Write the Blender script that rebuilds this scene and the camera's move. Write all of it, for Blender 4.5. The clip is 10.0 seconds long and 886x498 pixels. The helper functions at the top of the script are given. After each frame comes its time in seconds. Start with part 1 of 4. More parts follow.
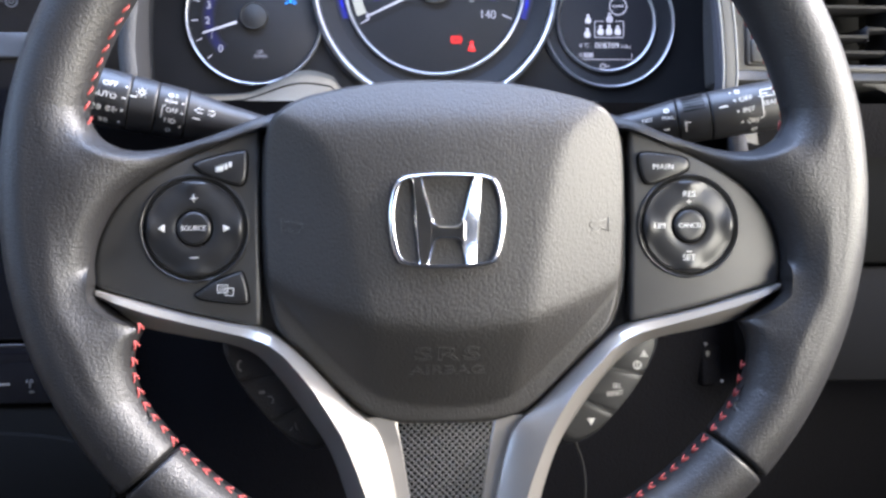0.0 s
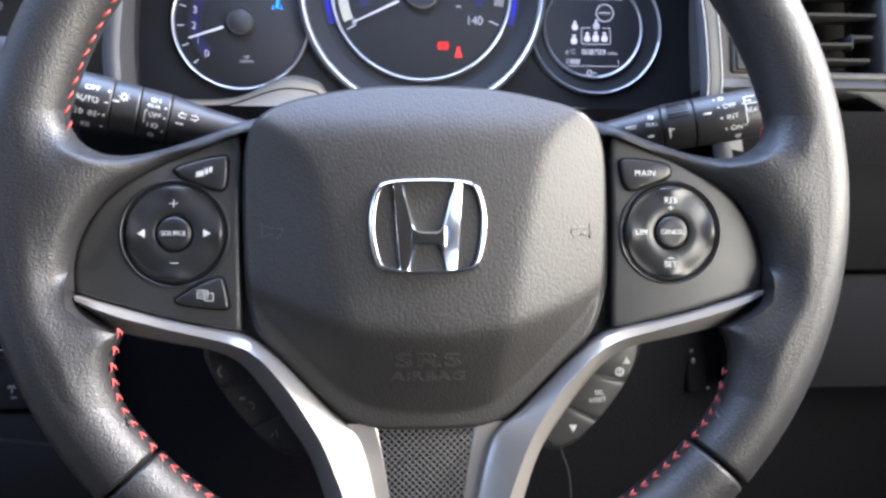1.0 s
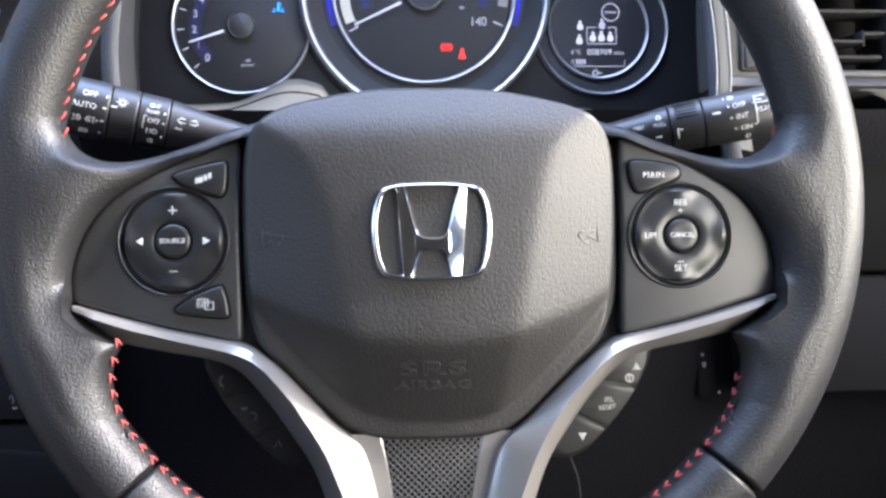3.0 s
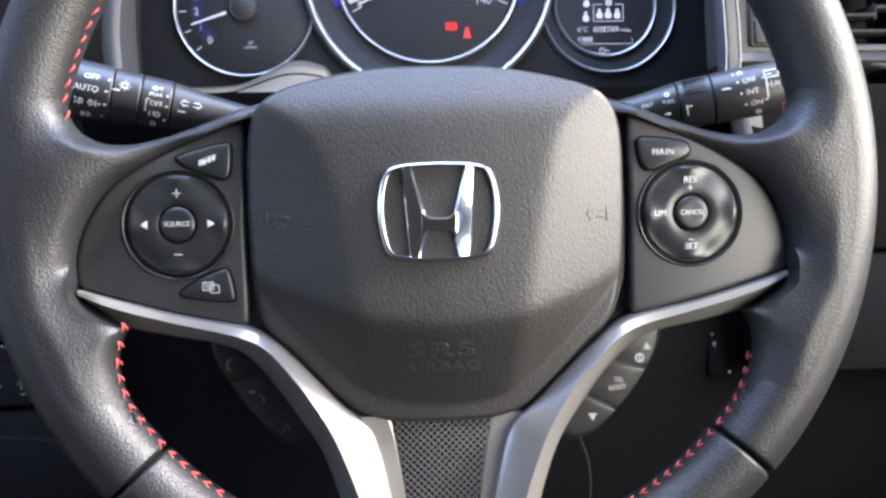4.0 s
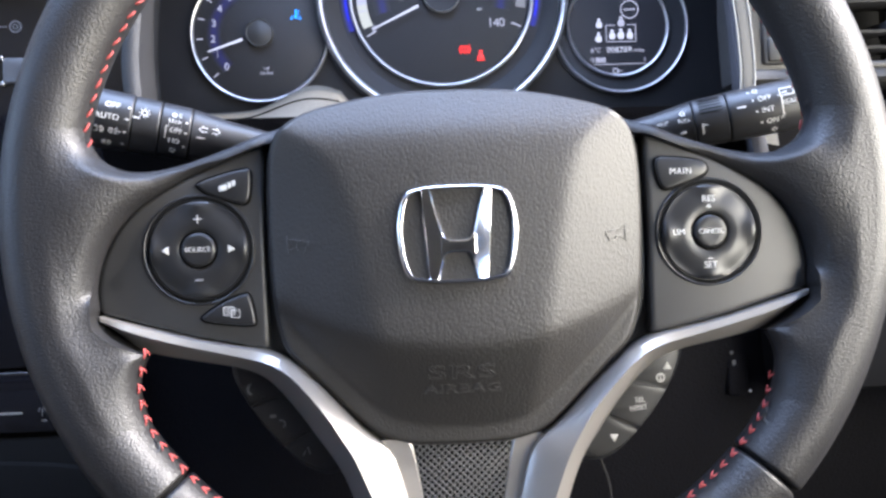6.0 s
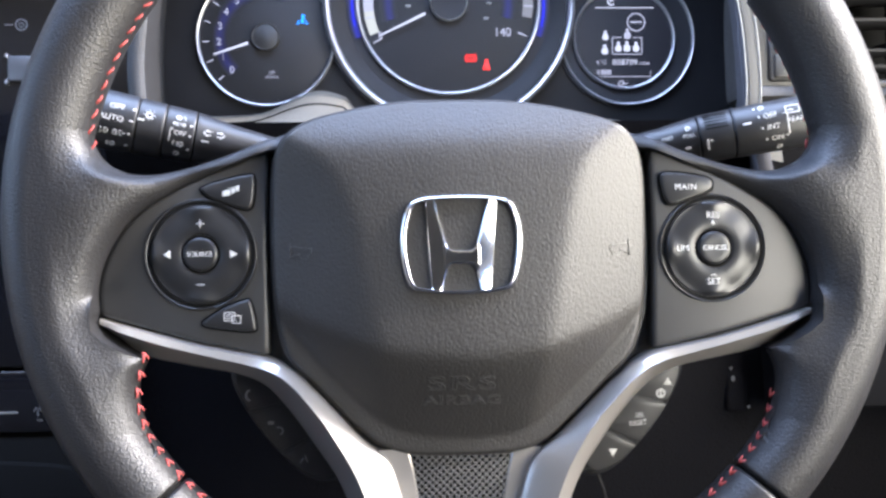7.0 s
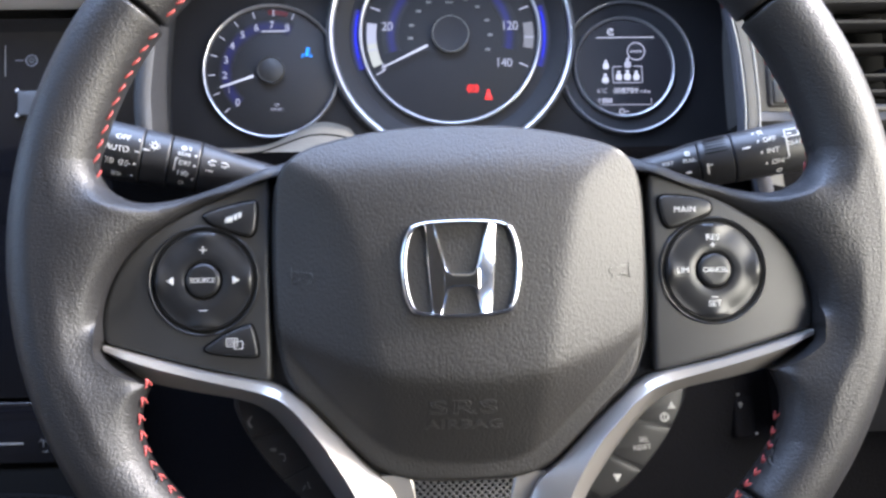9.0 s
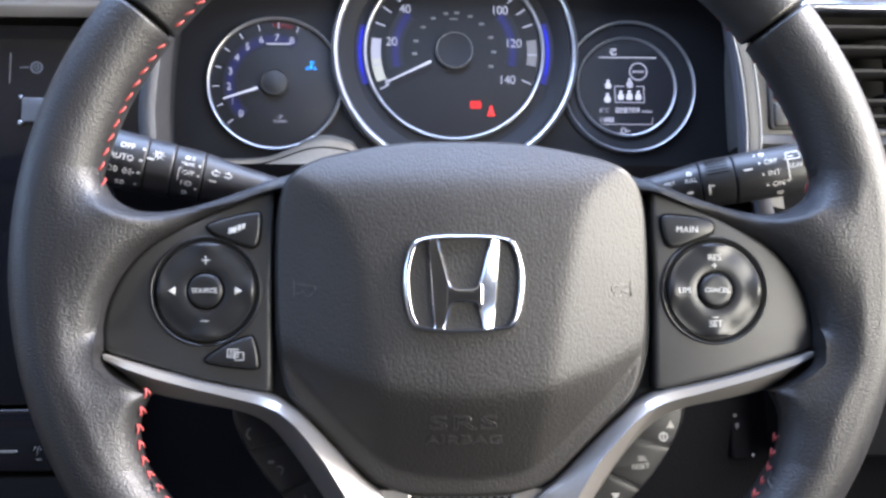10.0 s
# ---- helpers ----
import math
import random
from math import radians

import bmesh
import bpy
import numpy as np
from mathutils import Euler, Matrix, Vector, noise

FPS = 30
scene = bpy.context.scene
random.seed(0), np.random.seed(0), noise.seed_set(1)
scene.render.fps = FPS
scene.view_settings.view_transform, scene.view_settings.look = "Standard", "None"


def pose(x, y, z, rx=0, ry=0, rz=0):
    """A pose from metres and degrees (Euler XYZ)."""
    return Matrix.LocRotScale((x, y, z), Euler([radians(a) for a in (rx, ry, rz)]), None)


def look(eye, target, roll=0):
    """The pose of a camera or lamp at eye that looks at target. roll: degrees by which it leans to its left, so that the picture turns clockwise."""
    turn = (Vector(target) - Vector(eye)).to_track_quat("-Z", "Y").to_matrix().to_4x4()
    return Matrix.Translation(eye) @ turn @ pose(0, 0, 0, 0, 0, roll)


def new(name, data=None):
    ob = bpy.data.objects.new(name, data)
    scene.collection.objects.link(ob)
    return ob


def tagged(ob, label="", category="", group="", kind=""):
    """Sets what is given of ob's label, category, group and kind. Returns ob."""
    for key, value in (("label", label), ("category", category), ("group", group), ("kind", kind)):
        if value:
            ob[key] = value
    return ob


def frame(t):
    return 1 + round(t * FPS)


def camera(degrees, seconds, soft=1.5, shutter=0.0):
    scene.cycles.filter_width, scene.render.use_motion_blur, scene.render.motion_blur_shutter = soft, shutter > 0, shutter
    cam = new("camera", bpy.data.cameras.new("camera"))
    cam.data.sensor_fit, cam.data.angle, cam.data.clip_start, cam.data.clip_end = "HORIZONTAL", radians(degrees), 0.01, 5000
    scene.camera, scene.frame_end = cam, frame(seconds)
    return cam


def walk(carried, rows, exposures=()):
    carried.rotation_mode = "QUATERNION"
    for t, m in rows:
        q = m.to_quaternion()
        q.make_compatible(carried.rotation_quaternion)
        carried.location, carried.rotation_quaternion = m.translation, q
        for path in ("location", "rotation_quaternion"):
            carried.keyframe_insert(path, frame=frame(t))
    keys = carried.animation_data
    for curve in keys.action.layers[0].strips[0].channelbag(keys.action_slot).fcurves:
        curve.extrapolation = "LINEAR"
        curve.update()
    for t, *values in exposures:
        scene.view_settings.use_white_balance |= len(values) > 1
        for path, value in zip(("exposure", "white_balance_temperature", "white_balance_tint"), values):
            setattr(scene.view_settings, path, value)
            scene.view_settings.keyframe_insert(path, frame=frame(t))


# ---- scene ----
# Wheel frame: x right, y up along the wheel's plane, z towards the driver; lengths in millimetres.
LOCAL = pose(0, 0, 0.66, 66, 0, 0)

# ---- camera ----
cam = camera(56.0, 10.0, soft=2.8)
ROWS = [
    (0.0, -27.6, -8.3, 354.3, -0.10, -4.11, -0.43),
    (0.5, -23.6, -8.0, 355.1, 0.04, -4.28, -0.20),
    (1.0, -21.6, -8.3, 353.9, 0.29, -4.43, -0.25),
    (1.5, -20.7, -8.8, 351.9, 0.59, -4.37, -0.23),
    (2.0, -19.6, -8.5, 349.6, 0.48, -4.18, -0.41),
    (2.5, -17.6, -8.8, 352.2, 0.88, -4.15, -0.48),
    (3.0, -20.0, -7.0, 346.3, 0.49, -3.95, -0.78),
    (3.2, -24.5, -6.5, 340.4, -0.28, -3.90, -0.86),
    (4.3, -18.9, -9.0, 343.4, -0.54, -3.54, -1.79),
    (4.5, -19.5, -8.6, 343.7, -0.48, -3.62, -2.10),
    (5.0, -18.5, -6.3, 344.7, -0.09, -2.82, -2.72),
    (5.5, -14.7, -5.2, 342.0, 0.30, -2.60, -2.81),
    (5.7, -18.6, -7.3, 341.9, 0.62, -2.59, -2.56),
    (6.8, -25.4, -7.6, 345.6, 1.07, -2.89, -1.13),
    (7.0, -24.8, -5.5, 342.1, 1.16, -2.83, -0.78),
    (7.5, -23.2, -5.9, 344.2, 2.26, -2.41, -0.50),
    (8.0, -21.2, -8.2, 344.9, 2.78, -2.05, -0.61),
    (8.5, -20.8, -9.5, 344.2, 3.30, -2.19, -1.04),
    (9.0, -20.9, -10.2, 344.2, 3.62, -2.09, -1.27),
    (9.5, -21.5, -10.0, 344.1, 3.32, -2.08, -1.21),
    (10.0, -24.6, -10.3, 344.6, 4.62, -2.58, -0.13),
]
walk(cam, [(t, LOCAL @ pose(x / 1000, y / 1000, z / 1000, rx, ry, rz)) for t, x, y, z, rx, ry, rz in ROWS], exposures=[(0.0, 2.05, 5850, 18), (3.0, 2.05, 5850, 18), (4.5, 1.96, 5850, 18), (5.5, 2.02, 5850, 18), (7.2, 2.13, 5850, 18), (8.5, 2.00, 5850, 18), (10.0, 1.98, 5850, 18)])

# ---- world, sun, window light ----
SUN = Vector((0.795, 0.10, 0.595)).normalized()
world = bpy.data.worlds.new("sky")
scene.world = world
world.use_nodes = True
sky = world.node_tree.nodes.new("ShaderNodeTexSky")
sky.sky_type, sky.sun_disc = "NISHITA", False
sky.sun_elevation, sky.sun_rotation = math.asin(SUN.z), math.atan2(SUN.x, SUN.y)
world.node_tree.links.new(sky.outputs[0], world.node_tree.nodes["Background"].inputs[0])
world.node_tree.nodes["Background"].inputs[1].default_value = 0.15

lamp = bpy.data.lights.new("sun", "SUN")
lamp.energy, lamp.angle, lamp.color = 3.1, radians(2.0), (1.0, 0.92, 0.77)
sun = new("sun", lamp)
sun.matrix_world = look(SUN * 5, (0, 0, 0))


def window_light(name, eye, target, sx, sy, watts, color):
    data = bpy.data.lights.new(name, "AREA")
    data.shape, data.size, data.size_y, data.energy, data.color = "RECTANGLE", sx, sy, watts, color
    ob = new(name, data)
    ob.matrix_world = look(eye, target)
    return ob


window_light("side_window_light", (0.47, -0.29, 0.81), (-0.5, -0.20, 0.70), 0.62, 0.26, 2.9, (1.0, 0.90, 0.62))
window_light("windscreen_light", (-0.10, 0.16, 1.20), (-0.10, -0.12, 0.60), 0.85, 0.42, 4.5, (0.58, 0.74, 1.0))
window_light("passenger_window_light", (-1.10, -0.15, 0.95), (0.3, -0.15, 0.70), 0.95, 0.40, 0.42, (0.72, 0.84, 1.0))


# ---- materials ----
def nodes_of(name):
    m = bpy.data.materials.new(name)
    m.use_nodes = True
    t = m.node_tree
    return m, t, t.nodes["Principled BSDF"]


def add(t, kind, **values):
    n = t.nodes.new(kind)
    for key, v in values.items():
        n.inputs[key.replace("_", " ")].default_value = v
    return n


def surface(name, color, rough, metal=0.0, grain=0.0, size=1.0, mottle=0.12, patch=25.0, spec=0.5, coat=0.0, cells=False, tint=None, stretch=1.0):
    """Plain stuff with fine relief (grain: depth, size: millimetres) and uneven colour and gloss."""
    m, t, b = nodes_of(name)
    b.inputs["Metallic"].default_value = metal
    b.inputs["Specular IOR Level"].default_value = spec
    b.inputs["Coat Weight"].default_value = coat
    b.inputs["Coat Roughness"].default_value = 0.14
    co = t.nodes.new("ShaderNodeTexCoord")
    big = add(t, "ShaderNodeTexNoise", Scale=1000.0 / patch, Detail=5.0, Roughness=0.6)
    fine = add(t, "ShaderNodeTexNoise", Scale=1000.0 / (size * 1.6), Detail=3.0)
    t.links.new(co.outputs["Object"], big.inputs["Vector"])
    t.links.new(co.outputs["Object"], fine.inputs["Vector"])
    ramp = t.nodes.new("ShaderNodeValToRGB")
    c2 = tint or color
    ramp.color_ramp.elements[0].position, ramp.color_ramp.elements[1].position = 0.3, 0.7
    ramp.color_ramp.elements[0].color = (*[c * (1 - mottle) for c in color], 1)
    ramp.color_ramp.elements[1].color = (*[min(1, c * (1 + mottle)) for c in c2], 1)
    mix = t.nodes.new("ShaderNodeMath")
    mix.operation = "MULTIPLY_ADD"
    mix.inputs[1].default_value, mix.inputs[2].default_value = 0.35, 0.0
    t.links.new(fine.outputs["Fac"], mix.inputs[0])
    both = t.nodes.new("ShaderNodeMath")
    both.operation = "MULTIPLY_ADD"
    both.inputs[1].default_value = 0.65
    t.links.new(big.outputs["Fac"], both.inputs[0])
    t.links.new(mix.outputs[0], both.inputs[2])
    t.links.new(both.outputs[0], ramp.inputs[0])
    t.links.new(ramp.outputs[0], b.inputs["Base Color"])
    rr = add(t, "ShaderNodeMapRange")
    rr.inputs["To Min"].default_value, rr.inputs["To Max"].default_value = max(0.02, rough * 0.8), min(1, rough * 1.2)
    t.links.new(both.outputs[0], rr.inputs["Value"])
    t.links.new(rr.outputs[0], b.inputs["Roughness"])
    if grain:
        bump = add(t, "ShaderNodeBump", Strength=min(1.0, grain), Distance=0.001 * size)
        if cells:
            v = add(t, "ShaderNodeTexVoronoi", Scale=1000.0 / size)
            v.feature = "SMOOTH_F1"
            warp = add(t, "ShaderNodeVectorMath")
            warp.operation = "MULTIPLY_ADD"
            warp.inputs[1].default_value = (0.0006,) * 3
            t.links.new(fine.outputs["Color"], warp.inputs[0])
            t.links.new(co.outputs["Object"], warp.inputs[2])
            long = add(t, "ShaderNodeVectorMath")
            long.operation = "MULTIPLY"
            long.inputs[1].default_value = (1, stretch, 1)
            t.links.new(warp.outputs[0], long.inputs[0])
            t.links.new(long.outputs[0], v.inputs["Vector"])
            inv = t.nodes.new("ShaderNodeMath")
            inv.operation = "SUBTRACT"
            inv.inputs[0].default_value = 1.0
            t.links.new(v.outputs["Distance"], inv.inputs[1])
            t.links.new(inv.outputs[0], bump.inputs["Height"])
        else:
            t.links.new(fine.outputs["Fac"], bump.inputs["Height"])
        t.links.new(bump.outputs[0], b.inputs["Normal"])
    return m


def glow(name, color, power):
    m, t, b = nodes_of(name)
    b.inputs["Base Color"].default_value = (*[c * 0.04 for c in color], 1)
    b.inputs["Emission Color"].default_value = (*color, 1)
    b.inputs["Emission Strength"].default_value = power
    return m


LEATHER = surface("black_leather", (0.0155, 0.0150, 0.0157), 0.45, grain=0.32, size=0.74, cells=True, mottle=0.15)
PAD = surface("moulded_vinyl", (0.0255, 0.024, 0.0225), 0.46, grain=0.28, size=0.74, cells=True, mottle=0.12, stretch=0.6)
PANEL = surface("satin_plastic", (0.031, 0.0305, 0.030), 0.42, grain=0.12, size=0.35, mottle=0.10)
BUTTON = surface("button_plastic", (0.017, 0.017, 0.018), 0.35, grain=0.04, size=0.4, mottle=0.10)
# Near-black for gaps and rubber; elsewhere it stands in for shade.
GAP = surface("rubber_and_shade_black", (0.004, 0.004, 0.004), 0.9, mottle=0.1, spec=0.1)
SILVER = surface("satin_silver_paint", (0.36, 0.34, 0.315), 0.32, metal=0.65, grain=0.05, size=0.3, mottle=0.06)
RING = surface("bright_ring", (0.46, 0.46, 0.475), 0.30, metal=0.85, mottle=0.05)
STRIP = surface("dull_silver", (0.24, 0.24, 0.23), 0.5, metal=0.5)
BAND = surface("grey_trim_band", (0.075, 0.072, 0.066), 0.5, grain=0.1, size=0.6)
NET = surface("grey_net_plastic", (0.080, 0.079, 0.079), 0.4, grain=0.1, size=0.4)
# Set darker than plastic: stands in for shade below the dash.
FOOTWELL = surface("footwell_shade_plastic", (0.0060, 0.0058, 0.0076), 0.85, spec=0.12, grain=0.3, size=1.2, cells=True, mottle=0.2)
CHROME = surface("chrome", (0.66, 0.66, 0.67), 0.09, metal=1.0, mottle=0.03)
SATIN = surface("satin_chrome", (0.66, 0.66, 0.67), 0.22, metal=1.0, mottle=0.05)
LEVER = surface("stalk_plastic", (0.013, 0.013, 0.0145), 0.42, grain=0.15, size=0.6, mottle=0.12)
BLACK = surface("dash_plastic", (0.020, 0.020, 0.021), 0.55, grain=0.35, size=0.8, cells=True, mottle=0.15)
GREY = surface("soft_dash_plastic", (0.032, 0.031, 0.030), 0.55, grain=0.35, size=0.8, cells=True, mottle=0.12)
# Beige of the sunlit patch, put into the whole lip's colour.
LIP = surface("sunlit_beige_plastic", (0.10, 0.091, 0.074), 0.5, grain=0.3, size=0.8, cells=True)
GLOSS = surface("piano_black", (0.006, 0.006, 0.008), 0.08, mottle=0.1, spec=0.5)
# Darkened further than plastic to hold the shade beside the column.
VOID = surface("shaded_pad_plastic", (0.0080, 0.0080, 0.0092), 0.85, spec=0.12)
DARK = surface("matt_cluster_black", (0.017, 0.017, 0.019), 0.6, spec=0.2, grain=0.1, size=0.5)
FACE = surface("dial_face", (0.024, 0.024, 0.027), 0.6, spec=0.2, grain=0.05, size=0.4, mottle=0.1)
THREAD = surface("red_thread", (0.33, 0.050, 0.045), 0.65, grain=0.5, size=0.25, mottle=0.2)
WHITE = surface("white_print", (0.52, 0.52, 0.51), 0.5, mottle=0.08)
DIM = surface("grey_print", (0.16, 0.16, 0.16), 0.5, mottle=0.1)
# Paler than the pad's vinyl: the relief's highlights are put into the colour.
EMBOSS = surface("edge_lit_vinyl", (0.046, 0.044, 0.043), 0.30, grain=0.1, size=0.6, spec=0.5)
CLOTH = surface("dark_carpet", (0.05, 0.05, 0.053), 0.9, grain=0.8, size=1.5, mottle=0.25)
# Unseen walls, lighter grey than a dark cabin's, added to bounce fill light.
TRIM = surface("fill_bounce_trim", (0.20, 0.19, 0.18), 0.8, grain=0.3, size=1.0)
HEADLINER = surface("pale_headliner", (0.60, 0.59, 0.57), 0.9, grain=0.4, size=1.0)
LIT_WHITE = glow("lit_white", (0.85, 0.88, 1.0), 0.24)
LIT_DIM = glow("lit_dim_white", (0.7, 0.72, 0.85), 0.20)
LIT_FAINT = glow("lit_faint_white", (0.8, 0.8, 0.85), 0.075)
LIT_RED = glow("lit_red", (1.0, 0.03, 0.02), 0.45)
LIT_BLUE = glow("lit_blue", (0.01, 0.015, 1.0), 0.34)
LIT_CYAN = glow("lit_cyan", (0.02, 0.30, 1.0), 0.7)
# Stronger glow stands in for sunlight on the lower left scale segment.
SUNLIT_SEGMENT = glow("lit_segment", (0.95, 0.97, 0.85), 0.17)


def halo(name, color, power, x, y, r0, r1):
    """Backlight that fades to both sides of a ring about (x, y), millimetres from the thing's base."""
    m, t, b = nodes_of(name)
    b.inputs["Base Color"].default_value = (0.007, 0.007, 0.008, 1)
    b.inputs["Roughness"].default_value = 0.45
    co = t.nodes.new("ShaderNodeTexCoord")
    flat = add(t, "ShaderNodeVectorMath")
    flat.operation = "MULTIPLY"
    flat.inputs[1].default_value = (1, 1, 0)
    far = add(t, "ShaderNodeVectorMath")
    far.operation = "DISTANCE"
    far.inputs[1].default_value = (x * 0.001, y * 0.001, 0)
    ramp = t.nodes.new("ShaderNodeValToRGB")
    ramp.color_ramp.interpolation = "EASE"
    ramp.color_ramp.elements[0].color = ramp.color_ramp.elements[1].color = (0, 0, 0, 1)
    ramp.color_ramp.elements.new(0.5).color = (1, 1, 1, 1)
    span = add(t, "ShaderNodeMapRange")
    span.inputs["From Min"].default_value, span.inputs["From Max"].default_value = r0 * 0.001, r1 * 0.001
    gain = t.nodes.new("ShaderNodeMath")
    gain.operation = "MULTIPLY"
    gain.inputs[1].default_value = power
    t.links.new(co.outputs["Object"], flat.inputs[0])
    t.links.new(flat.outputs[0], far.inputs[0])
    t.links.new(far.outputs["Value"], span.inputs["Value"])
    t.links.new(span.outputs[0], ramp.inputs[0])
    t.links.new(ramp.outputs[0], gain.inputs[0])
    t.links.new(gain.outputs[0], b.inputs["Emission Strength"])
    b.inputs["Emission Color"].default_value = (*color, 1)
    return m


DULL_RED = glow("dull_red", (0.5, 0.02, 0.03), 0.04)


# ---- mesh helpers (millimetres in, metres out) ----
def thing(name, label, category, group="", m=None, at=(0, 0, 0), kind=""):
    ob = new(name)
    ob.empty_display_size = 0.02
    ob.matrix_world = (LOCAL if m is None else m) @ Matrix.Translation(Vector(at) * 0.001)
    ob["base"] = [c * 0.001 for c in at]
    return tagged(ob, label, category, group, kind)


def base_of(ob):
    while ob.parent:
        ob = ob.parent
    return Vector(ob["base"]) if "base" in ob else Vector((0, 0, 0))


def finish(name, bm, material, smooth=50, shift=Vector((0, 0, 0))):
    bmesh.ops.remove_doubles(bm, verts=bm.verts, dist=1e-4)
    bmesh.ops.recalc_face_normals(bm, faces=bm.faces)
    me = bpy.data.meshes.new(name)
    bm.to_mesh(me)
    bm.free()
    me.transform(Matrix.Translation(-shift) @ Matrix.Scale(0.001, 4))
    me.materials.append(material)
    if smooth:
        me.shade_smooth()
        me.set_sharp_from_angle(angle=radians(smooth))
    return me


def part(name, bm, material, parent, label="", smooth=50):
    """Links a bmesh as one mesh object under a thing or a part."""
    ob = new(name, finish(name, bm, material, smooth, base_of(parent)))
    ob.parent = parent
    return tagged(ob, label)


def spline(pts, n, closed=False):
    """n points evenly along a smooth curve through pts."""
    p = [np.array(q, float) for q in pts]
    k = len(p)
    out = []
    for i in range(k if closed else k - 1):
        a = p[(i - 1) % k] if closed or i else 2 * p[0] - p[1]
        b, c = p[i], p[(i + 1) % k]
        d = p[(i + 2) % k] if closed or i + 2 < k else 2 * p[-1] - p[-2]
        for s in np.linspace(0, 1, 16, endpoint=False):
            out.append(0.5 * (2 * b + (c - a) * s + (2 * a - 5 * b + 4 * c - d) * s * s + (3 * b - a - 3 * c + d) * s ** 3))
    out.append(p[0] if closed else p[-1])
    out = np.array(out)
    run = np.concatenate([[0], np.cumsum(np.linalg.norm(np.diff(out, axis=0), axis=1))])
    at = np.linspace(0, run[-1], n, endpoint=not closed)
    return np.stack([np.interp(at, run, out[:, j]) for j in range(out.shape[1])], 1)


def loft(rings, bm=None, around=True, along=False, caps=False):
    bm = bm or bmesh.new()
    rows = [[bm.verts.new(p) for p in r] for r in rings]
    n = len(rows[0])
    for i in range(len(rows) if along else len(rows) - 1):
        a, b = rows[i], rows[(i + 1) % len(rows)]
        for j in range(n if around else n - 1):
            k = (j + 1) % n
            bm.faces.new((a[j], a[k], b[k], b[j]))
    if caps:
        bm.faces.new(rows[0][::-1])
        bm.faces.new(rows[-1])
    return bm


def inset(outline, d):
    p = np.array(outline, float)
    a = np.roll(p, 1, 0) - p
    b = np.roll(p, -1, 0) - p
    a /= np.linalg.norm(a, axis=1)[:, None] + 1e-9
    b /= np.linalg.norm(b, axis=1)[:, None] + 1e-9
    t = b - a
    t /= np.linalg.norm(t, axis=1)[:, None] + 1e-9
    nrm = np.stack([-t[:, 1], t[:, 0]], 1)
    area = 0.5 * np.sum(p[:, 0] * np.roll(p[:, 1], -1) - np.roll(p[:, 0], -1) * p[:, 1])
    return p + nrm * d * (1 if area > 0 else -1)


def plate(outline, z0, z1, bevel=0.5, bm=None, lift=None):
    """A slab of that outline with a rounded upper edge. lift(x, y): added height of its top."""
    lift = lift or (lambda x, y: 0.0)
    o1, o2 = inset(outline, bevel * 0.35), inset(outline, bevel)
    rings = [[(x, y, z0 + lift(x, y)) for x, y in outline],
             [(x, y, z1 - bevel + lift(x, y)) for x, y in outline],
             [(x, y, z1 - bevel * 0.3 + lift(x, y)) for x, y in o1],
             [(x, y, z1 + lift(x, y)) for x, y in o2]]
    return loft(rings, bm, caps=True)


def shell(outline, centre, height, rings=20, back=-8.0, bm=None):
    """A domed cover: rings from the outline to its centre. height(x, y, s), s = 1 at the edge."""
    c = np.array(centre, float)
    o = np.array(outline, float)
    out = [[(x, y, back) for x, y in o]]
    for s in 1 - (np.linspace(0, 1, rings) ** 1.6) * 0.995:
        q = c + (o - c) * s
        out.append([(x, y, height(x, y, s)) for x, y in q])
    return loft(out, bm, caps=True)


def lathe(profile, centre=(0, 0, 0), n=64, bm=None):
    """Turns (radius, height) about the z axis."""
    rings = [[(centre[0] + r * math.cos(a), centre[1] + r * math.sin(a), centre[2] + h)
              for a in np.linspace(0, 2 * math.pi, n, endpoint=False)] for r, h in profile]
    return loft(rings, bm)


def arc_strip(centre, r0, r1, a0, a1, z0, z1, n=24, bm=None):
    """A bent bar between two radii and two angles (degrees)."""
    rings = []
    for a in np.radians(np.linspace(a0, a1, n)):
        c, s = math.cos(a), math.sin(a)
        rings.append([(centre[0] + r * c, centre[1] + r * s, z) for r, z in ((r0, z0), (r1, z0), (r1, z1), (r0, z1))])
    return loft(rings, bm, caps=True)


def box(c, size, bevel=0.3, bm=None, turn=0.0):
    sx, sy, sz = [v / 2 for v in size]
    k, (ct, st) = min(bevel, sx, sy) , (math.cos(radians(turn)), math.sin(radians(turn)))
    o = [(-sx + k, -sy), (sx - k, -sy), (sx, -sy + k), (sx, sy - k), (sx - k, sy), (-sx + k, sy), (-sx, sy - k), (-sx, -sy + k)]
    o = [(c[0] + x * ct - y * st, c[1] + x * st + y * ct) for x, y in o]
    return plate(o, c[2] - sz, c[2] + sz, min(bevel, sz), bm)


def sweep(path, radius, n=16, bm=None, flat=1.0):
    """A tube along a path; radius(s) or a number."""
    path = [Vector(p) for p in path]
    rings = []
    for i, p in enumerate(path):
        t = (path[min(i + 1, len(path) - 1)] - path[max(i - 1, 0)]).normalized()
        side = t.cross(Vector((0, 0, 1)))
        side = side.normalized() if side.length > 1e-4 else Vector((1, 0, 0))
        up = side.cross(t)
        r = radius(i / (len(path) - 1)) if callable(radius) else radius
        rings.append([p + side * r * math.cos(a) + up * r * flat * math.sin(a) for a in np.linspace(0, 2 * math.pi, n, endpoint=False)])
    return loft(rings, bm, caps=True)


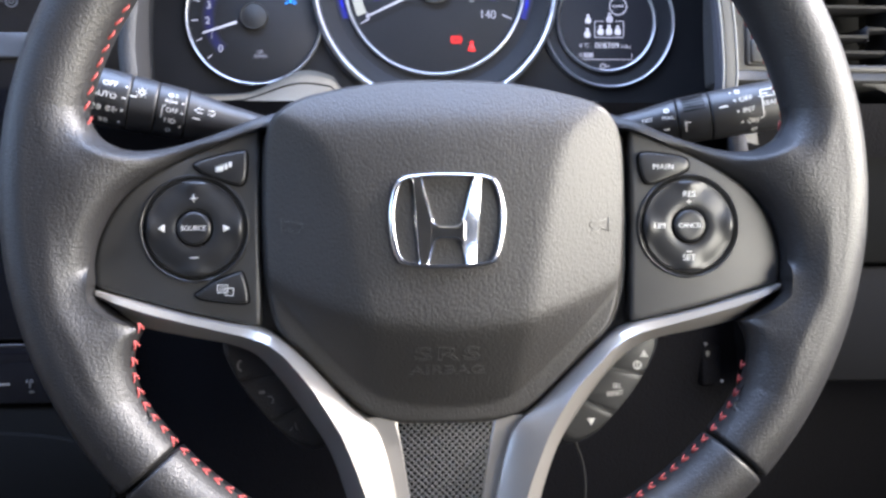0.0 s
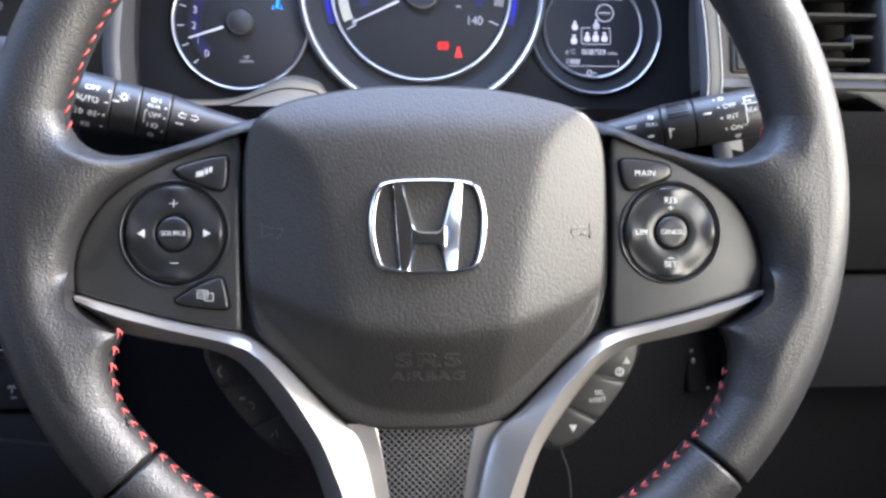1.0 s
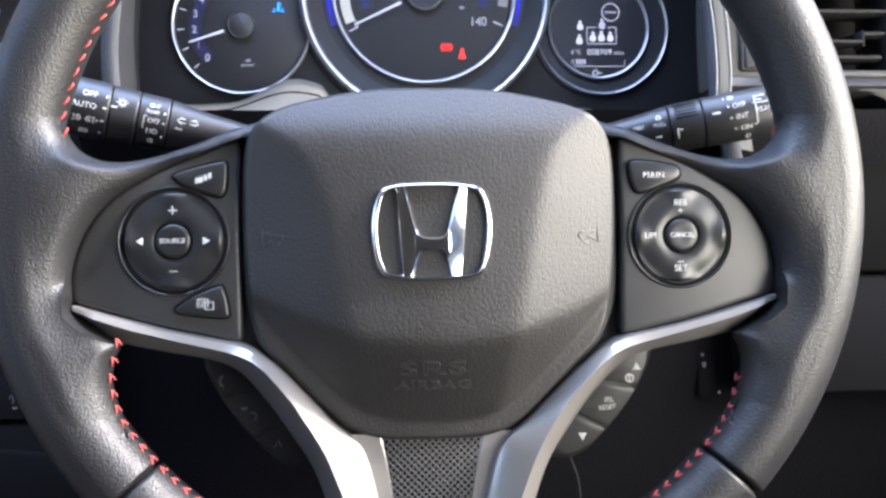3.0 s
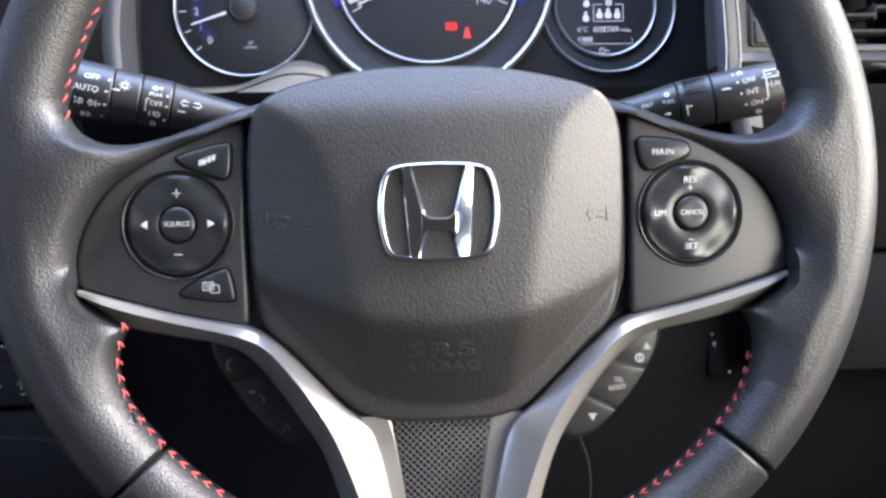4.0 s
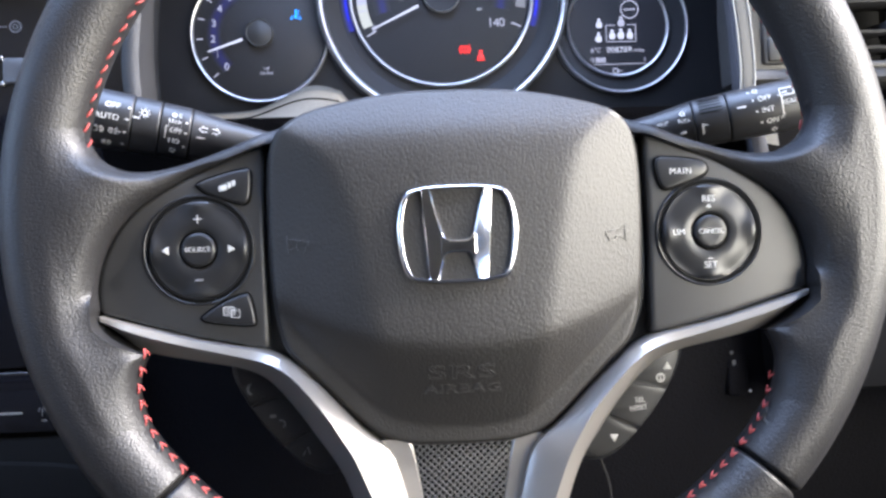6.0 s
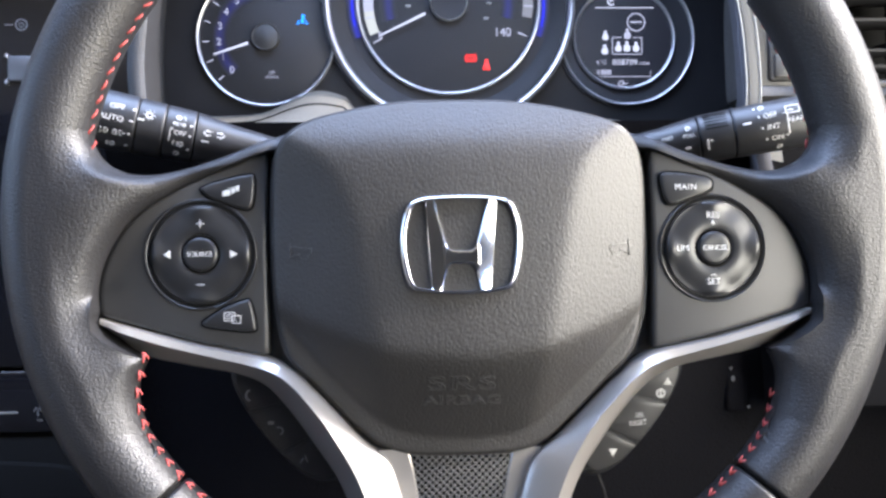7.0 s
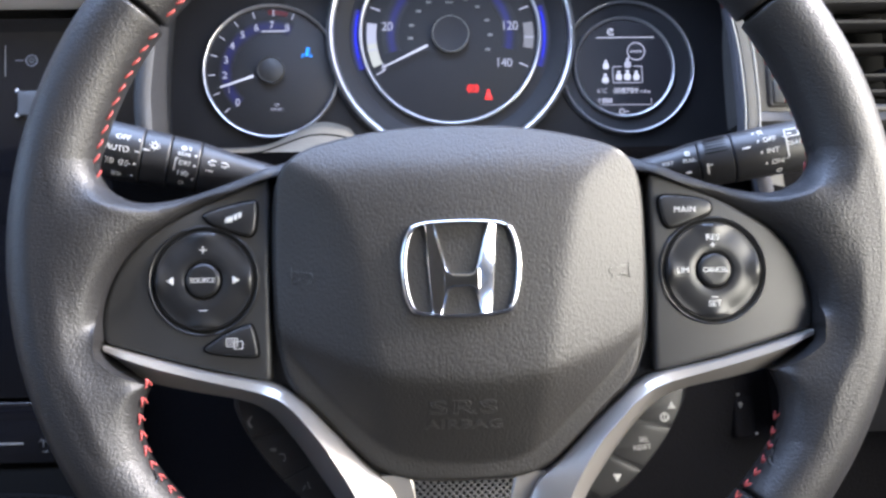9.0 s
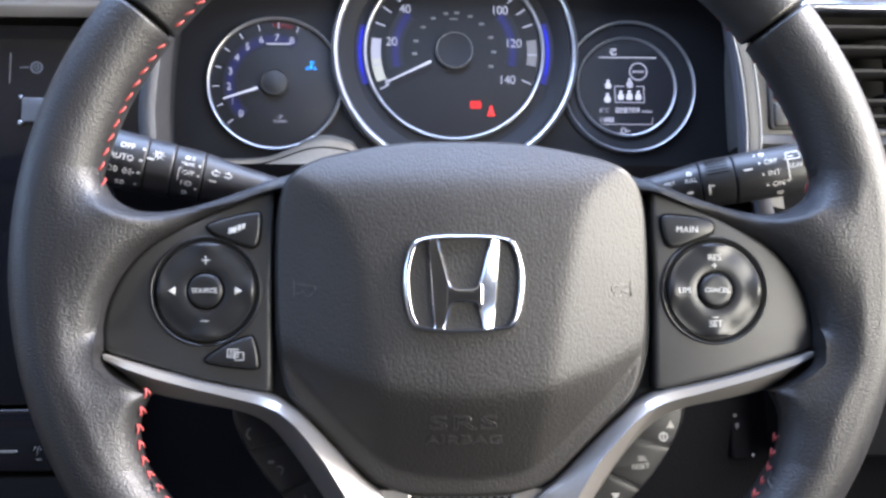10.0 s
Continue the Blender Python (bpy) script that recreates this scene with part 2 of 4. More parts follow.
def letters(text, size, at, bm=None, depth=0.12, m=None, spacing=1.0):
    """Lettering centred at a place; m turns it first."""
    data = bpy.data.curves.new("lettering", "FONT")
    data.body, data.size, data.extrude, data.align_x, data.align_y = text, size, depth, "CENTER", "CENTER"
    data.space_character, data.resolution_u = spacing, 3
    ob = bpy.data.objects.new("lettering", data)
    me = bpy.data.meshes.new_from_object(ob)
    bpy.data.objects.remove(ob)
    me.transform(Matrix.Translation(at) @ (m or Matrix.Identity(4)))
    bm = bm or bmesh.new()
    bm.from_mesh(me)
    bpy.data.meshes.remove(me)
    return bm


def mirrored(pts, side):
    return [(side * p[0], *p[1:]) for p in pts]


def smooth01(x):
    x = min(1.0, max(0.0, x))
    return x * x * (3 - 2 * x)


# ======== steering wheel ========
RIM_Y, RIM_Z, RIM_R, TUBE = 14.0, 0.5, 168.2, 15.4
wheel = thing("steering_wheel", "black leather three-spoke steering wheel with red stitching", "steering wheel")


def rim_section(a0, a1, n):
    """A stretch of the padded rim with rounded ends."""
    rings = []
    steps = np.concatenate([[0, 0.15, 0.5, 1.1], np.linspace(2.0, abs(a1 - a0) * 2.94 - 2.0, n), abs(a1 - a0) * 2.94 - np.array([1.1, 0.5, 0.15, 0])])
    for d in steps:
        a = radians(a0 + d / 2.94)
        e = min(d, steps[-1] - d)
        r = TUBE - 2.0 * (1 - min(1, e / 1.4)) ** 2
        ring = []
        for f in np.linspace(0, 2 * math.pi, 40, endpoint=False):
            rr = RIM_R + r * math.cos(f)
            ring.append((rr * math.cos(a), RIM_Y + rr * math.sin(a), RIM_Z + r * math.sin(f) * 1.04))
        rings.append(ring)
    return loft(rings, caps=True)


PANEL_OUT = [(81.5, 41.2), (93, 36.6), (107, 30.6), (118, 25), (130, 17.6), (138.5, 8.5), (144.4, -2.5), (147, -13), (146.8, -22), (145, -24.6), (128, -29.6), (110, -34.6), (95, -38), (81, -40.8), (79.3, -36), (79.6, 0), (79.4, 37)]


def thumb_rest(side):
    """The padded leather that swells from the button panel's edge up to the rim's crest."""
    arc = [(RIM_R * math.cos(a), RIM_Y + RIM_R * math.sin(a)) for a in np.radians(np.linspace(15.6, -37, 14))]
    inner = spline([(64, 44.0), (76.5, 42.6)] + PANEL_OUT[:9] + [(147.4, -25), (146, -29.6), (140, -35), (131.5, -39.8), (127, -41.6)], 170)
    outer = spline([(61, 49.6), (70, 50.2), (78.5, 47.6), (85, 45.0), (93, 41.6), (105.5, 37.2), (114.5, 34.6), (123.5, 32.8), (132, 32.8), (139.4, 35.2), (143.8, 38.2), (146.4, 41.6), (148.2, 45.6), (148.6, 49.4), (147.7, 54.2), (152, 57.2), (157, 58.8)] + arc + [(137, -92), (122, -80.5), (125.4, -74), (128.2, -67.5), (130.4, -60), (131, -54), (130, -48), (127.6, -42.4)], 460)

    def near(line, x, y):
        return int(np.argmin(np.hypot(line[:, 0] - x, line[:, 1] - y)))
    # pair the two edges so that the rows run across the leather
    cuts = (near(outer, 143.8, 38.2), near(outer, 157, 58.8), near(outer, *arc[-1]))
    pick = np.interp(np.arange(170), [0, near(inner, 130, 17.6), near(inner, 138.5, 8.5), near(inner, 147.4, -25), 169], [0, *cuts, 459]).astype(int)
    # rows bow round the two hollows of the opening
    tops = [near(inner, x, y) for x, y in ((124, 21.4), (137, 10.4), (145.4, -5.5))]
    ends = [near(inner, x, y) for x, y in ((147.4, -25), (139, -35.6), (130, -40.4))]
    bow = np.interp(np.arange(170), [0, *tops, *ends, 169], [0, 0, 15, 0, 0, 7, 3, 0])
    circle = [(152.8 * math.cos(a), RIM_Y + 152.8 * math.sin(a)) for a in np.radians(np.concatenate([np.linspace(45, 15.4, 24), np.linspace(-33, -60, 24)]))]
    corner = near(inner, 147.4, -25)
    beside, under = inner[:corner], inner[corner:]
    web = outer[:near(outer, 147.7, 54.2)]
    borders = np.concatenate([outer[near(outer, 125.4, -74):], np.array(circle)])

    def height(x, y):
        d = float(np.min(np.hypot(borders[:, 0] - x, borders[:, 1] - y)))
        e = float(np.min(np.hypot(beside[:, 0] - x, beside[:, 1] - y)))
        b = float(np.min(np.hypot(web[:, 0] - x, web[:, 1] - y)))
        g = float(np.min(np.hypot(under[:, 0] - x, under[:, 1] - y)))
        r = math.hypot(x, y - RIM_Y)
        a = 5.0 + (TUBE - 5.0) * smooth01((r - 112 - 12 * smooth01((-15 - y) / 20)) / 38)
        z0 = -2.5 + (RIM_Z + 2.5) * smooth01((r - 112) / 34)
        wide = 5.0 + 9.5 * smooth01((r - 114) / 30)
        rolls = sorted(math.sqrt(max(0.0, 1 - (1 - min(v / w, 1.0)) ** 2)) for v, w in ((d, a), (b, min(a, 6.0 + 10 * smooth01((y - 25) / 16))), (e + 0.25 + 4.5 * smooth01((108 - x) / 22), wide), (g + 0.25 + 1.95 * smooth01((146 - x) / 10), 13.5)))
        k, near_k = rolls[0], 0.5 * (1 - rolls[0]) + 1e-6
        k -= max(near_k - (rolls[1] - k), 0.0) ** 2 / (4 * near_k)
        h = z0 + a * k * 1.04
        return h - 0.05 - 3.2 * smooth01((84 - x) / 12) - 1.2 * smooth01((y - 42) / 9) * smooth01((112 - x) / 20) - 0.35 * smooth01((y - 50) / 6) - 0.35 * smooth01((-56 - y) / 30)
    # the leather is stretched over the swell, which rounds off its folds
    gx, gy = np.arange(56, 176, 1.25), np.arange(-104, 60, 1.25)
    sheet = np.array([[height(x, y) for y in gy] for x in gx])
    first = sheet.copy()
    rims = np.concatenate([borders, web, beside[:-14]])
    keep = np.array([[smooth01((np.min(np.hypot(rims[:, 0] - x, rims[:, 1] - y)) - 1.5) / 6.0) * (1 - smooth01((math.hypot(x, y - RIM_Y) - 158) / 8)) * smooth01((y + 84) / 18) for y in gy] for x in gx])
    for step in range(40):
        wide_sheet = np.pad(sheet, 1, mode="edge")
        mean = sum(wide_sheet[i:i + len(gx), j:j + len(gy)] for i in range(3) for j in range(3)) / 9
        sheet = first + keep * (mean - first)

    def draped(x, y):
        edge = smooth01((float(np.min(np.hypot(rims[:, 0] - x, rims[:, 1] - y))) - 1.5) / 4.0)
        u, v = (x - gx[0]) / 1.25, (y - gy[0]) / 1.25
        i, j = int(min(max(u, 0), len(gx) - 2)), int(min(max(v, 0), len(gy) - 2))
        u, v = u - i, v - j
        drawn = (sheet[i, j] * (1 - u) + sheet[i + 1, j] * u) * (1 - v) + (sheet[i, j + 1] * (1 - u) + sheet[i + 1, j + 1] * u) * v
        own = height(x, y)
        return own + (drawn - own) * edge
    rings = []
    for k in range(170):
        p, q = inner[k], outer[pick[k]]
        ring = [(side * p[0], p[1], -10.0)]
        for t in np.linspace(0, 1, 30):
            t = 0.5 - 0.5 * math.cos(math.pi * t)
            x, y = p * (1 - t) + q * t + np.array([2 * t * (1 - t) * bow[k], 0])
            ring.append((side * x, y, draped(x, y)))
        out = math.hypot(q[0], q[1] - RIM_Y)
        tuck = smooth01((out - 156) / 6)
        outward = (q - np.array([0, RIM_Y])) / out
        back = (p - q) / (np.linalg.norm(p - q) + 1e-6)
        under_way = back + (outward - back) * smooth01((out - 132) / 10)
        for reach, drop in ((0.4, 2.5), (2.5, 6.0), (7.0, 10.0)):
            far = q + (under_way * reach) * (1 - tuck) + outward * 13 * tuck
            ring.append((side * far[0], far[1], (draped(*q) - drop) * (1 - tuck) - tuck))
        rings.append(ring)
    return loft(rings, around=False)


SEAMS = (37.0, 143.0, 222.5, 317.5)
for name, a0, a1 in (("upper_rim", 37.0, 143.0), ("left_grip", 143.0, 222.5), ("lower_rim", 222.5, 317.5), ("right_grip", 317.5, 397.0)):
    grip = part(name.split("_")[1] if "grip" in name else "rim", rim_section(a0 + 0.25, a1 - 0.25, 60), LEATHER, wheel, "grained black leather rim cover")
    if "grip" in name:
        part("thumb_rest", thumb_rest(-1 if "left" in name else 1), LEATHER, grip, "black leather thumb rest")
core = lathe([(RIM_R + 13 * math.cos(f), RIM_Z + 13 * math.sin(f)) for f in np.linspace(0, 2 * math.pi, 17)], (0, RIM_Y, 0), 96)
part("rim_core", core, GAP, wheel, "black rubber rim core")

# Red cross stitches along the rim's inner side.
slant_bm = sweep([(-2.3, 0.9, -0.5), (-1.5, 0.65, 0.35), (0.0, 0.0, 0.6), (1.5, -0.65, 0.35), (2.3, -0.9, -0.5)], lambda s: 0.54 - 0.30 * abs(2 * s - 1) ** 2, 7)
slant_mesh = finish("stitch", slant_bm, THREAD, 60)
fork_bm = sweep([(-2.0, 0.0, -0.4), (-1.2, -0.2, 0.4), (0.6, -0.9, 0.5), (1.9, -1.5, -0.3)], lambda s: 0.50 - 0.25 * abs(2 * s - 1) ** 2, 7)
sweep([(-2.0, 0.0, -0.4), (-1.2, 0.2, 0.4), (0.4, 0.8, 0.45), (1.5, 1.3, -0.3)], lambda s: 0.46 - 0.22 * abs(2 * s - 1) ** 2, 7, fork_bm)
fork_mesh = finish("stitch", fork_bm, THREAD, 60)
for i in range(156):
    a = 2 * math.pi * i / 156
    d = math.degrees(a)
    if d > 331.5 or d < 9.5 or 170.5 < d < 202.5:
        continue
    if any(abs(d - s) < 0.8 for s in SEAMS):
        continue
    fold = d if d > 90 and d < 270 else (180 - d) % 360
    reach = np.interp(fold, [140, 164.4, 166.7, 168.6, 170.2, 201.5, 203, 207, 211, 215], [152.8, 152.8, 152.6, 150.1, 146.3, 134.5, 138.4, 146.2, 150.6, 152.6])
    rr, z = reach + 0.2, RIM_Z + 3.0
    if d < 62:
        turned = smooth01((62 - d) / 20)
        rr, z = rr + 3.4 * turned, z - 12.5 * turned
    if d > 320:
        z -= 5.0 * smooth01((d - 320) / 10)
    ob = new("stitch", fork_mesh if 202 < d < 340 else slant_mesh)
    ob.parent = wheel
    wobble = random.uniform(-9, 9)
    place = Matrix.Translation(Vector((rr * math.cos(a), RIM_Y + rr * math.sin(a), z)) * 0.001)
    ob.matrix_local = place @ Matrix.Rotation(a + math.pi / 2, 4, "Z") @ Matrix.Rotation(radians(-42), 4, "X") @ Matrix.Rotation(radians(wobble), 4, "Z")

# Centre pad.
PAD_HALF = [(0, 63), (20, 62.6), (38, 60.4), (53, 57.2), (61, 54.8), (68, 51.2), (73.2, 46), (76.0, 39), (77.4, 28), (77.8, 14), (77.8, 0), (76.8, -20), (74.3, -35), (70, -44.5), (60, -54.5), (42, -73), (33, -80), (22, -83.6), (10, -84.4)]
HUB_X = -1.5  # the badge and lower spoke sit a little off the rim's middle
pad_outline = spline([(x - 0.7, y) for x, y in PAD_HALF] + [(-x - 0.7, y) for x, y in PAD_HALF[:0:-1]], 220, True)


def soft(x, k=3.0):
    return 0.5 * (x + math.sqrt(x * x + k * k))


def pad_height(x, y, s):
    ax = abs(x)
    h = 19.0 - 0.0007 * ax * ax
    fold = 38.6 + 0.17 * y if x > 0 else 39.5 + 0.15 * y + 0.005 * max(y, 0.0) ** 2
    p = (0.30 + 0.02 * smooth01(x / 20)) * soft(ax - fold, 2.8 + 1.6 * smooth01(-x / 20))
    q = 0.60 * soft(y - 42, 8)
    h -= q + soft(p - q, 0.8)
    h -= 0.50 * soft(-42 + (ax / 76) ** 2 * 20 - y, 3.0)
    h = max(h, 1.5)
    e = smooth01((s - 0.96) / 0.04)
    return h - e * e * (h + 3.0) * 0.75


pad = part("horn_pad", shell(pad_outline, (0, -6), pad_height, 40, -6), PAD, wheel, "grained black vinyl airbag cover")


def on_pad(bm, extra):
    for v in bm.verts:
        v.co.z += pad_height(v.co.x, v.co.y, 0.5) + extra
    return bm




def outlined(text, size, x, y, wide, spacing):
    """Raised outlines of letters, as moulded into vinyl."""
    data = bpy.data.curves.new("lettering", "FONT")
    data.body, data.size, data.align_x, data.align_y = text, size, "CENTER", "CENTER"
    data.fill_mode, data.bevel_depth, data.bevel_resolution, data.resolution_u, data.space_character = "NONE", 0.2, 1, 3, spacing
    ob = bpy.data.objects.new("lettering", data)
    me = bpy.data.meshes.new_from_object(ob)
    bpy.data.objects.remove(ob)
    me.transform(Matrix.Translation((x, y, 0)) @ Matrix.Diagonal((wide, 1, 1.2, 1)))
    bm = bmesh.new()
    bm.from_mesh(me)
    bpy.data.meshes.remove(me)
    return bm


part("lettering", on_pad(outlined("SRS", 8.0, HUB_X - 0.3, -52.4, 2.1, 1.12), 0.2), EMBOSS, pad, "moulded outline lettering")
part("lettering", on_pad(outlined("AIRBAG", 5.2, HUB_X + 0.2, -59.4, 1.62, 1.08), 0.15), EMBOSS, pad, "moulded outline lettering")
for side in (-1, 1):
    x = side * 66.5 - 0.7
    bm = box((x + side * 2.2, 0.9, 0), (0.55, 6.6, 0.3), 0.1)
    box((x - side * 2.6, 2.2, 0), (7.6, 0.45, 0.3), 0.1, bm, side * 9)
    box((x - side * 6.6, 0.8, 0), (0.45, 2.2, 0.3), 0.1, bm)
    box((x - side * 0.1, -0.8, 0), (3.8, 0.45, 0.3), 0.1, bm, -side * 24)
    arc_strip((x - side * 3.6, -0.3), 1.7, 2.15, 180, 360, -0.15, 0.15, 12, bm)
    part("horn_symbol", on_pad(bm, 0.30), EMBOSS, pad, "moulded horn symbol")

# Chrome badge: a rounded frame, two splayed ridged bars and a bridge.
BADGE_RING = [(-23.2, 3), (-20.9, 16.0), (-15.6, 20.2), (0, 21.2), (15.6, 20.2), (20.9, 16.0), (23.2, 3), (20.4, -12), (14, -15.2), (0, -16), (-14, -15.2), (-20.4, -12)]
BADGE_RING = [(x * 0.985 + HUB_X, y - 0.1) for x, y in BADGE_RING]
badge = part("badge", plate(spline(BADGE_RING, 90, True), 13, 17.4, 0.6, lift=lambda x, y: -0.0012 * x * x), PAD, wheel, "grained black badge field")


def badge_band(pts, half, top=20.6, low=16.6):
    """A closed chrome band whose crown leans outwards."""
    o = spline(pts, 120, True)
    rings = []
    for i, (x, y) in enumerate(o):
        t = o[(i + 1) % len(o)] - o[i - 1]
        t /= np.linalg.norm(t) + 1e-9
        nx, ny = -t[1], t[0]
        w = half * (0.85 + 0.35 * abs(nx))
        z = -0.0012 * x * x
        rings.append([(x + nx * w * k, y + ny * w * k, h + z) for k, h in ((-1, low), (-0.95, top - 0.5), (-0.7, top - 0.05), (-0.3, top), (0.2, top - 0.35), (0.75, top - 1.0), (0.95, top - 1.5), (1, low))])
    return loft(rings, along=True)


part("badge_frame", badge_band(BADGE_RING, 1.1), CHROME, badge, "polished chrome frame")


def badge_bar(side):
    """One upright: its face slopes away from the middle, with a bright inner edge."""
    ys = [20.2, 17, 13, 9, 6, 3.6, 1.6, 0, -2.5, -5, -6.4, -7.8, -10.6, -13, -15.6]
    inner_x = [10.3, 9.6, 8.6, 7.6, 6.8, 6.0, 5.3, 4.9, 4.6, 4.8, 5.2, 5.6, 6.4, 7.0, 7.6]
    rings = []
    for y, xi in zip(ys, inner_x):
        xo = 14.3 - (20.2 - y) / 35.8 * 2.6
        top, fall = 20.3, 1.3 if side > 0 else 0.35
        row = ((xo, 16.6), (xo, top - fall - 0.7), (xo - 0.5, top - fall), (xi + 1.2, top - 0.05), (xi + 0.9, top), (xi + 0.1, top - 0.8), (xi, 16.6))
        rings.append([(HUB_X + side * x, y, z) for x, z in row])
    return loft(rings, caps=True)


for side in (-1, 1):
    part("badge_bar", badge_bar(side), CHROME, badge, "polished chrome upright", 25)
BRIDGE = [(6.2, 3.4), (5.4, 2.0), (4.4, 0.9), (3.0, 0.3), (-3.0, 0.3), (-4.4, 0.9), (-5.4, 2.0), (-6.2, 3.4), (-7.4, 2), (-7.4, -6.6), (-5.9, -8.2), (-5.2, -6.5), (-4.2, -5.4), (-3.2, -5.0), (3.2, -5.0), (4.2, -5.4), (5.2, -6.5), (5.9, -8.2), (7.4, -6.6), (7.4, 2)]
part("badge_bridge", plate([(x + HUB_X, y) for x, y in BRIDGE], 16.6, 20.36, 0.85), CHROME, badge, "polished chrome bridge", 25)

# Button panels.
SMALL = {
    -1: ([(-105, 27.2), (-96, 30.3), (-86.5, 32.2), (-84.2, 31), (-84.6, 22), (-86.2, 18.6), (-89.5, 18.6), (-100.5, 22.4), (-104.5, 25)],
         [(-104.5, -26.6), (-96.5, -21.6), (-88.5, -18.6), (-86, -19.4), (-84, -28.6), (-85.2, -31), (-94, -30.4), (-103, -29), (-105, -28)]),
    1: ([(83.2, 31), (90, 31.6), (101.5, 30), (104.6, 27.6), (103.6, 24.2), (96, 21), (88.5, 18.6), (85.4, 19.4), (83.6, 24)],),
}


def facet_ring(c):
    """The rocking ring: dished, with four pressed facets between its legends."""
    rings = []
    for r, h in ((7.6, -0.5), (7.9, 1.6), (8.8, 2.2), (12, 1.9), (15.5, 2.2), (17.2, 2.7), (18.6, 2.6), (19.6, 1.7), (20.0, 0.4), (20.0, -1.0)):
        ring = []
        for a in np.linspace(0, 2 * math.pi, 96, endpoint=False):
            d = abs(math.cos(2 * a)) ** 6
            k = smooth01((r - 14.0) / 3.5) * (1 - d)
            ring.append((c[0] + r * math.cos(a), c[1] + r * math.sin(a), c[2] + h - 2.1 * k * smooth01((20.4 - r) / 1.5)))
        rings.append(ring)
    return loft(rings)


def triangle(c, r, turn, z):
    return plate([(c[0] + r * k * math.cos(radians(turn + a)), c[1] + r * k * math.sin(radians(turn + a))) for a, k in ((0, 1.0), (125, 1.1), (235, 1.1))], z - 0.2, z, 0.05)


for side in (-1, 1):
    o = np.array(mirrored(PANEL_OUT, side))
    dense = spline(o, 150, True)
    panel = part("button_panel", shell(dense, (side * 108, 0), lambda x, y, s: 1.2 - 1.3 * smooth01((s - 0.97) / 0.03) ** 2 - 0.0011 * (abs(x) - 106) ** 2 - 0.0006 * y * y, 16, -10), PANEL, wheel, "satin dark grey button panel")
    c = (-105.6, 0.2) if side < 0 else (104.6, 0.2)
    part("ring_groove", lathe([(21.7, 0.2), (21.6, 1.2), (21.3, 1.4), (20.3, 1.4), (20.1, 0.2)], (*c, 0), 72), GAP, panel, "black groove round the ring")
    part("ring_bezel", lathe([(22.7, 0.6), (22.5, 1.35), (22.0, 1.75), (21.6, 1.5), (21.5, 0.6)], (*c, 0), 72), BUTTON, panel, "thin rounded edge of the ring's seat")
    ring = part("ring_button", facet_ring((*c, 0.9)), BUTTON, panel, "semi-gloss black ring button", 40)
    part("centre_button", lathe([(6.9, 0), (6.9, 2.6), (6.5, 3.3), (5.6, 3.6), (3.5, 3.5), (0.01, 3.4)], (*c, 0.4), 48), BUTTON, panel, "round centre button")
    part("centre_gap", lathe([(7.7, 0.5), (7.7, 1.9), (6.9, 1.9), (6.9, 0.5)], (*c, 0.4), 48), GAP, panel)
    for o in SMALL[side]:
        smooth_o = spline(o, 60, True)
        part("button_gap", plate(inset(smooth_o, -0.75), 0.2, 1.5, 0.3), GAP, panel, "black gap")
        part("button", plate(smooth_o, 0.4, 2.5, 0.9), BUTTON, panel, "semi-gloss black push button")
    if side < 0:
        part("legend", letters("SOURCE", 2.8, (c[0], c[1], 4.05), spacing=0.95), WHITE, ring, "white print")
        bm = box((c[0], c[1] + 12.4, 3.1), (3.4, 0.36, 0.2), 0.05)
        box((c[0], c[1] + 12.4, 3.12), (0.36, 3.4, 0.2), 0.05, bm)
        part("plus_mark", bm, WHITE, ring)
        part("minus_mark", box((c[0], c[1] - 12.2, 3.1), (3.4, 0.36, 0.2), 0.05), WHITE, ring)
        part("arrow_mark", triangle((c[0] - 13, c[1]), 1.8, 180, 3.2), WHITE, ring)
        part("arrow_mark", triangle((c[0] + 13, c[1]), 1.8, 0, 3.2), WHITE, ring)
        bm = bmesh.new()
        under = bmesh.new()
        for k in (2, 1, 0):
            o = [(x + 1.7 * k, y + 0.8 * k) for x, y in ((-96.8, 23.4), (-93.6, 24.0), (-93.4, 26.2), (-96.6, 25.7))]
            plate(inset(o, -0.6), 2.4, 2.66 - 0.05 * k, 0.05, under)
            plate(o, 2.5, 2.69 - 0.05 * k, 0.05, bm)
        part("symbol_gap", under, BUTTON, panel)
        part("page_symbol", bm, WHITE, panel, "white stacked-page symbol")
        bm = bmesh.new()
        for x, y, w, h in ((-94.2, -25.0, 4.2, 3.2), (-91.6, -26.2, 3.4, 3.0)):
            for bx, by, sx, sy in ((x, y + h / 2, w, 0.3), (x, y - h / 2, w, 0.3), (x - w / 2, y, 0.3, h), (x + w / 2, y, 0.3, h)):
                box((bx, by, 2.6), (sx, sy, 0.16), 0.05, bm)
        for k in range(3):
            box((-94.2, -25.8 + k * 0.8, 2.6), (2.8, 0.25, 0.16), 0.05, bm)
        part("window_symbol", bm, WHITE, panel, "white window symbol")
    else:
        part("legend", letters("CANCEL", 2.9, (c[0], c[1], 4.05), spacing=0.92), WHITE, ring, "white print")
        part("legend", letters("MAIN", 3.6, (93.2, 25.6, 2.6), spacing=1.1), WHITE, panel, "white print")
        part("legend", letters("RES", 3.7, (c[0] - 0.3, c[1] + 13.6, 3.1)), WHITE, ring, "white print")
        part("legend", letters("SET", 3.7, (c[0] - 0.4, c[1] - 13.9, 3.1)), WHITE, ring, "white print")
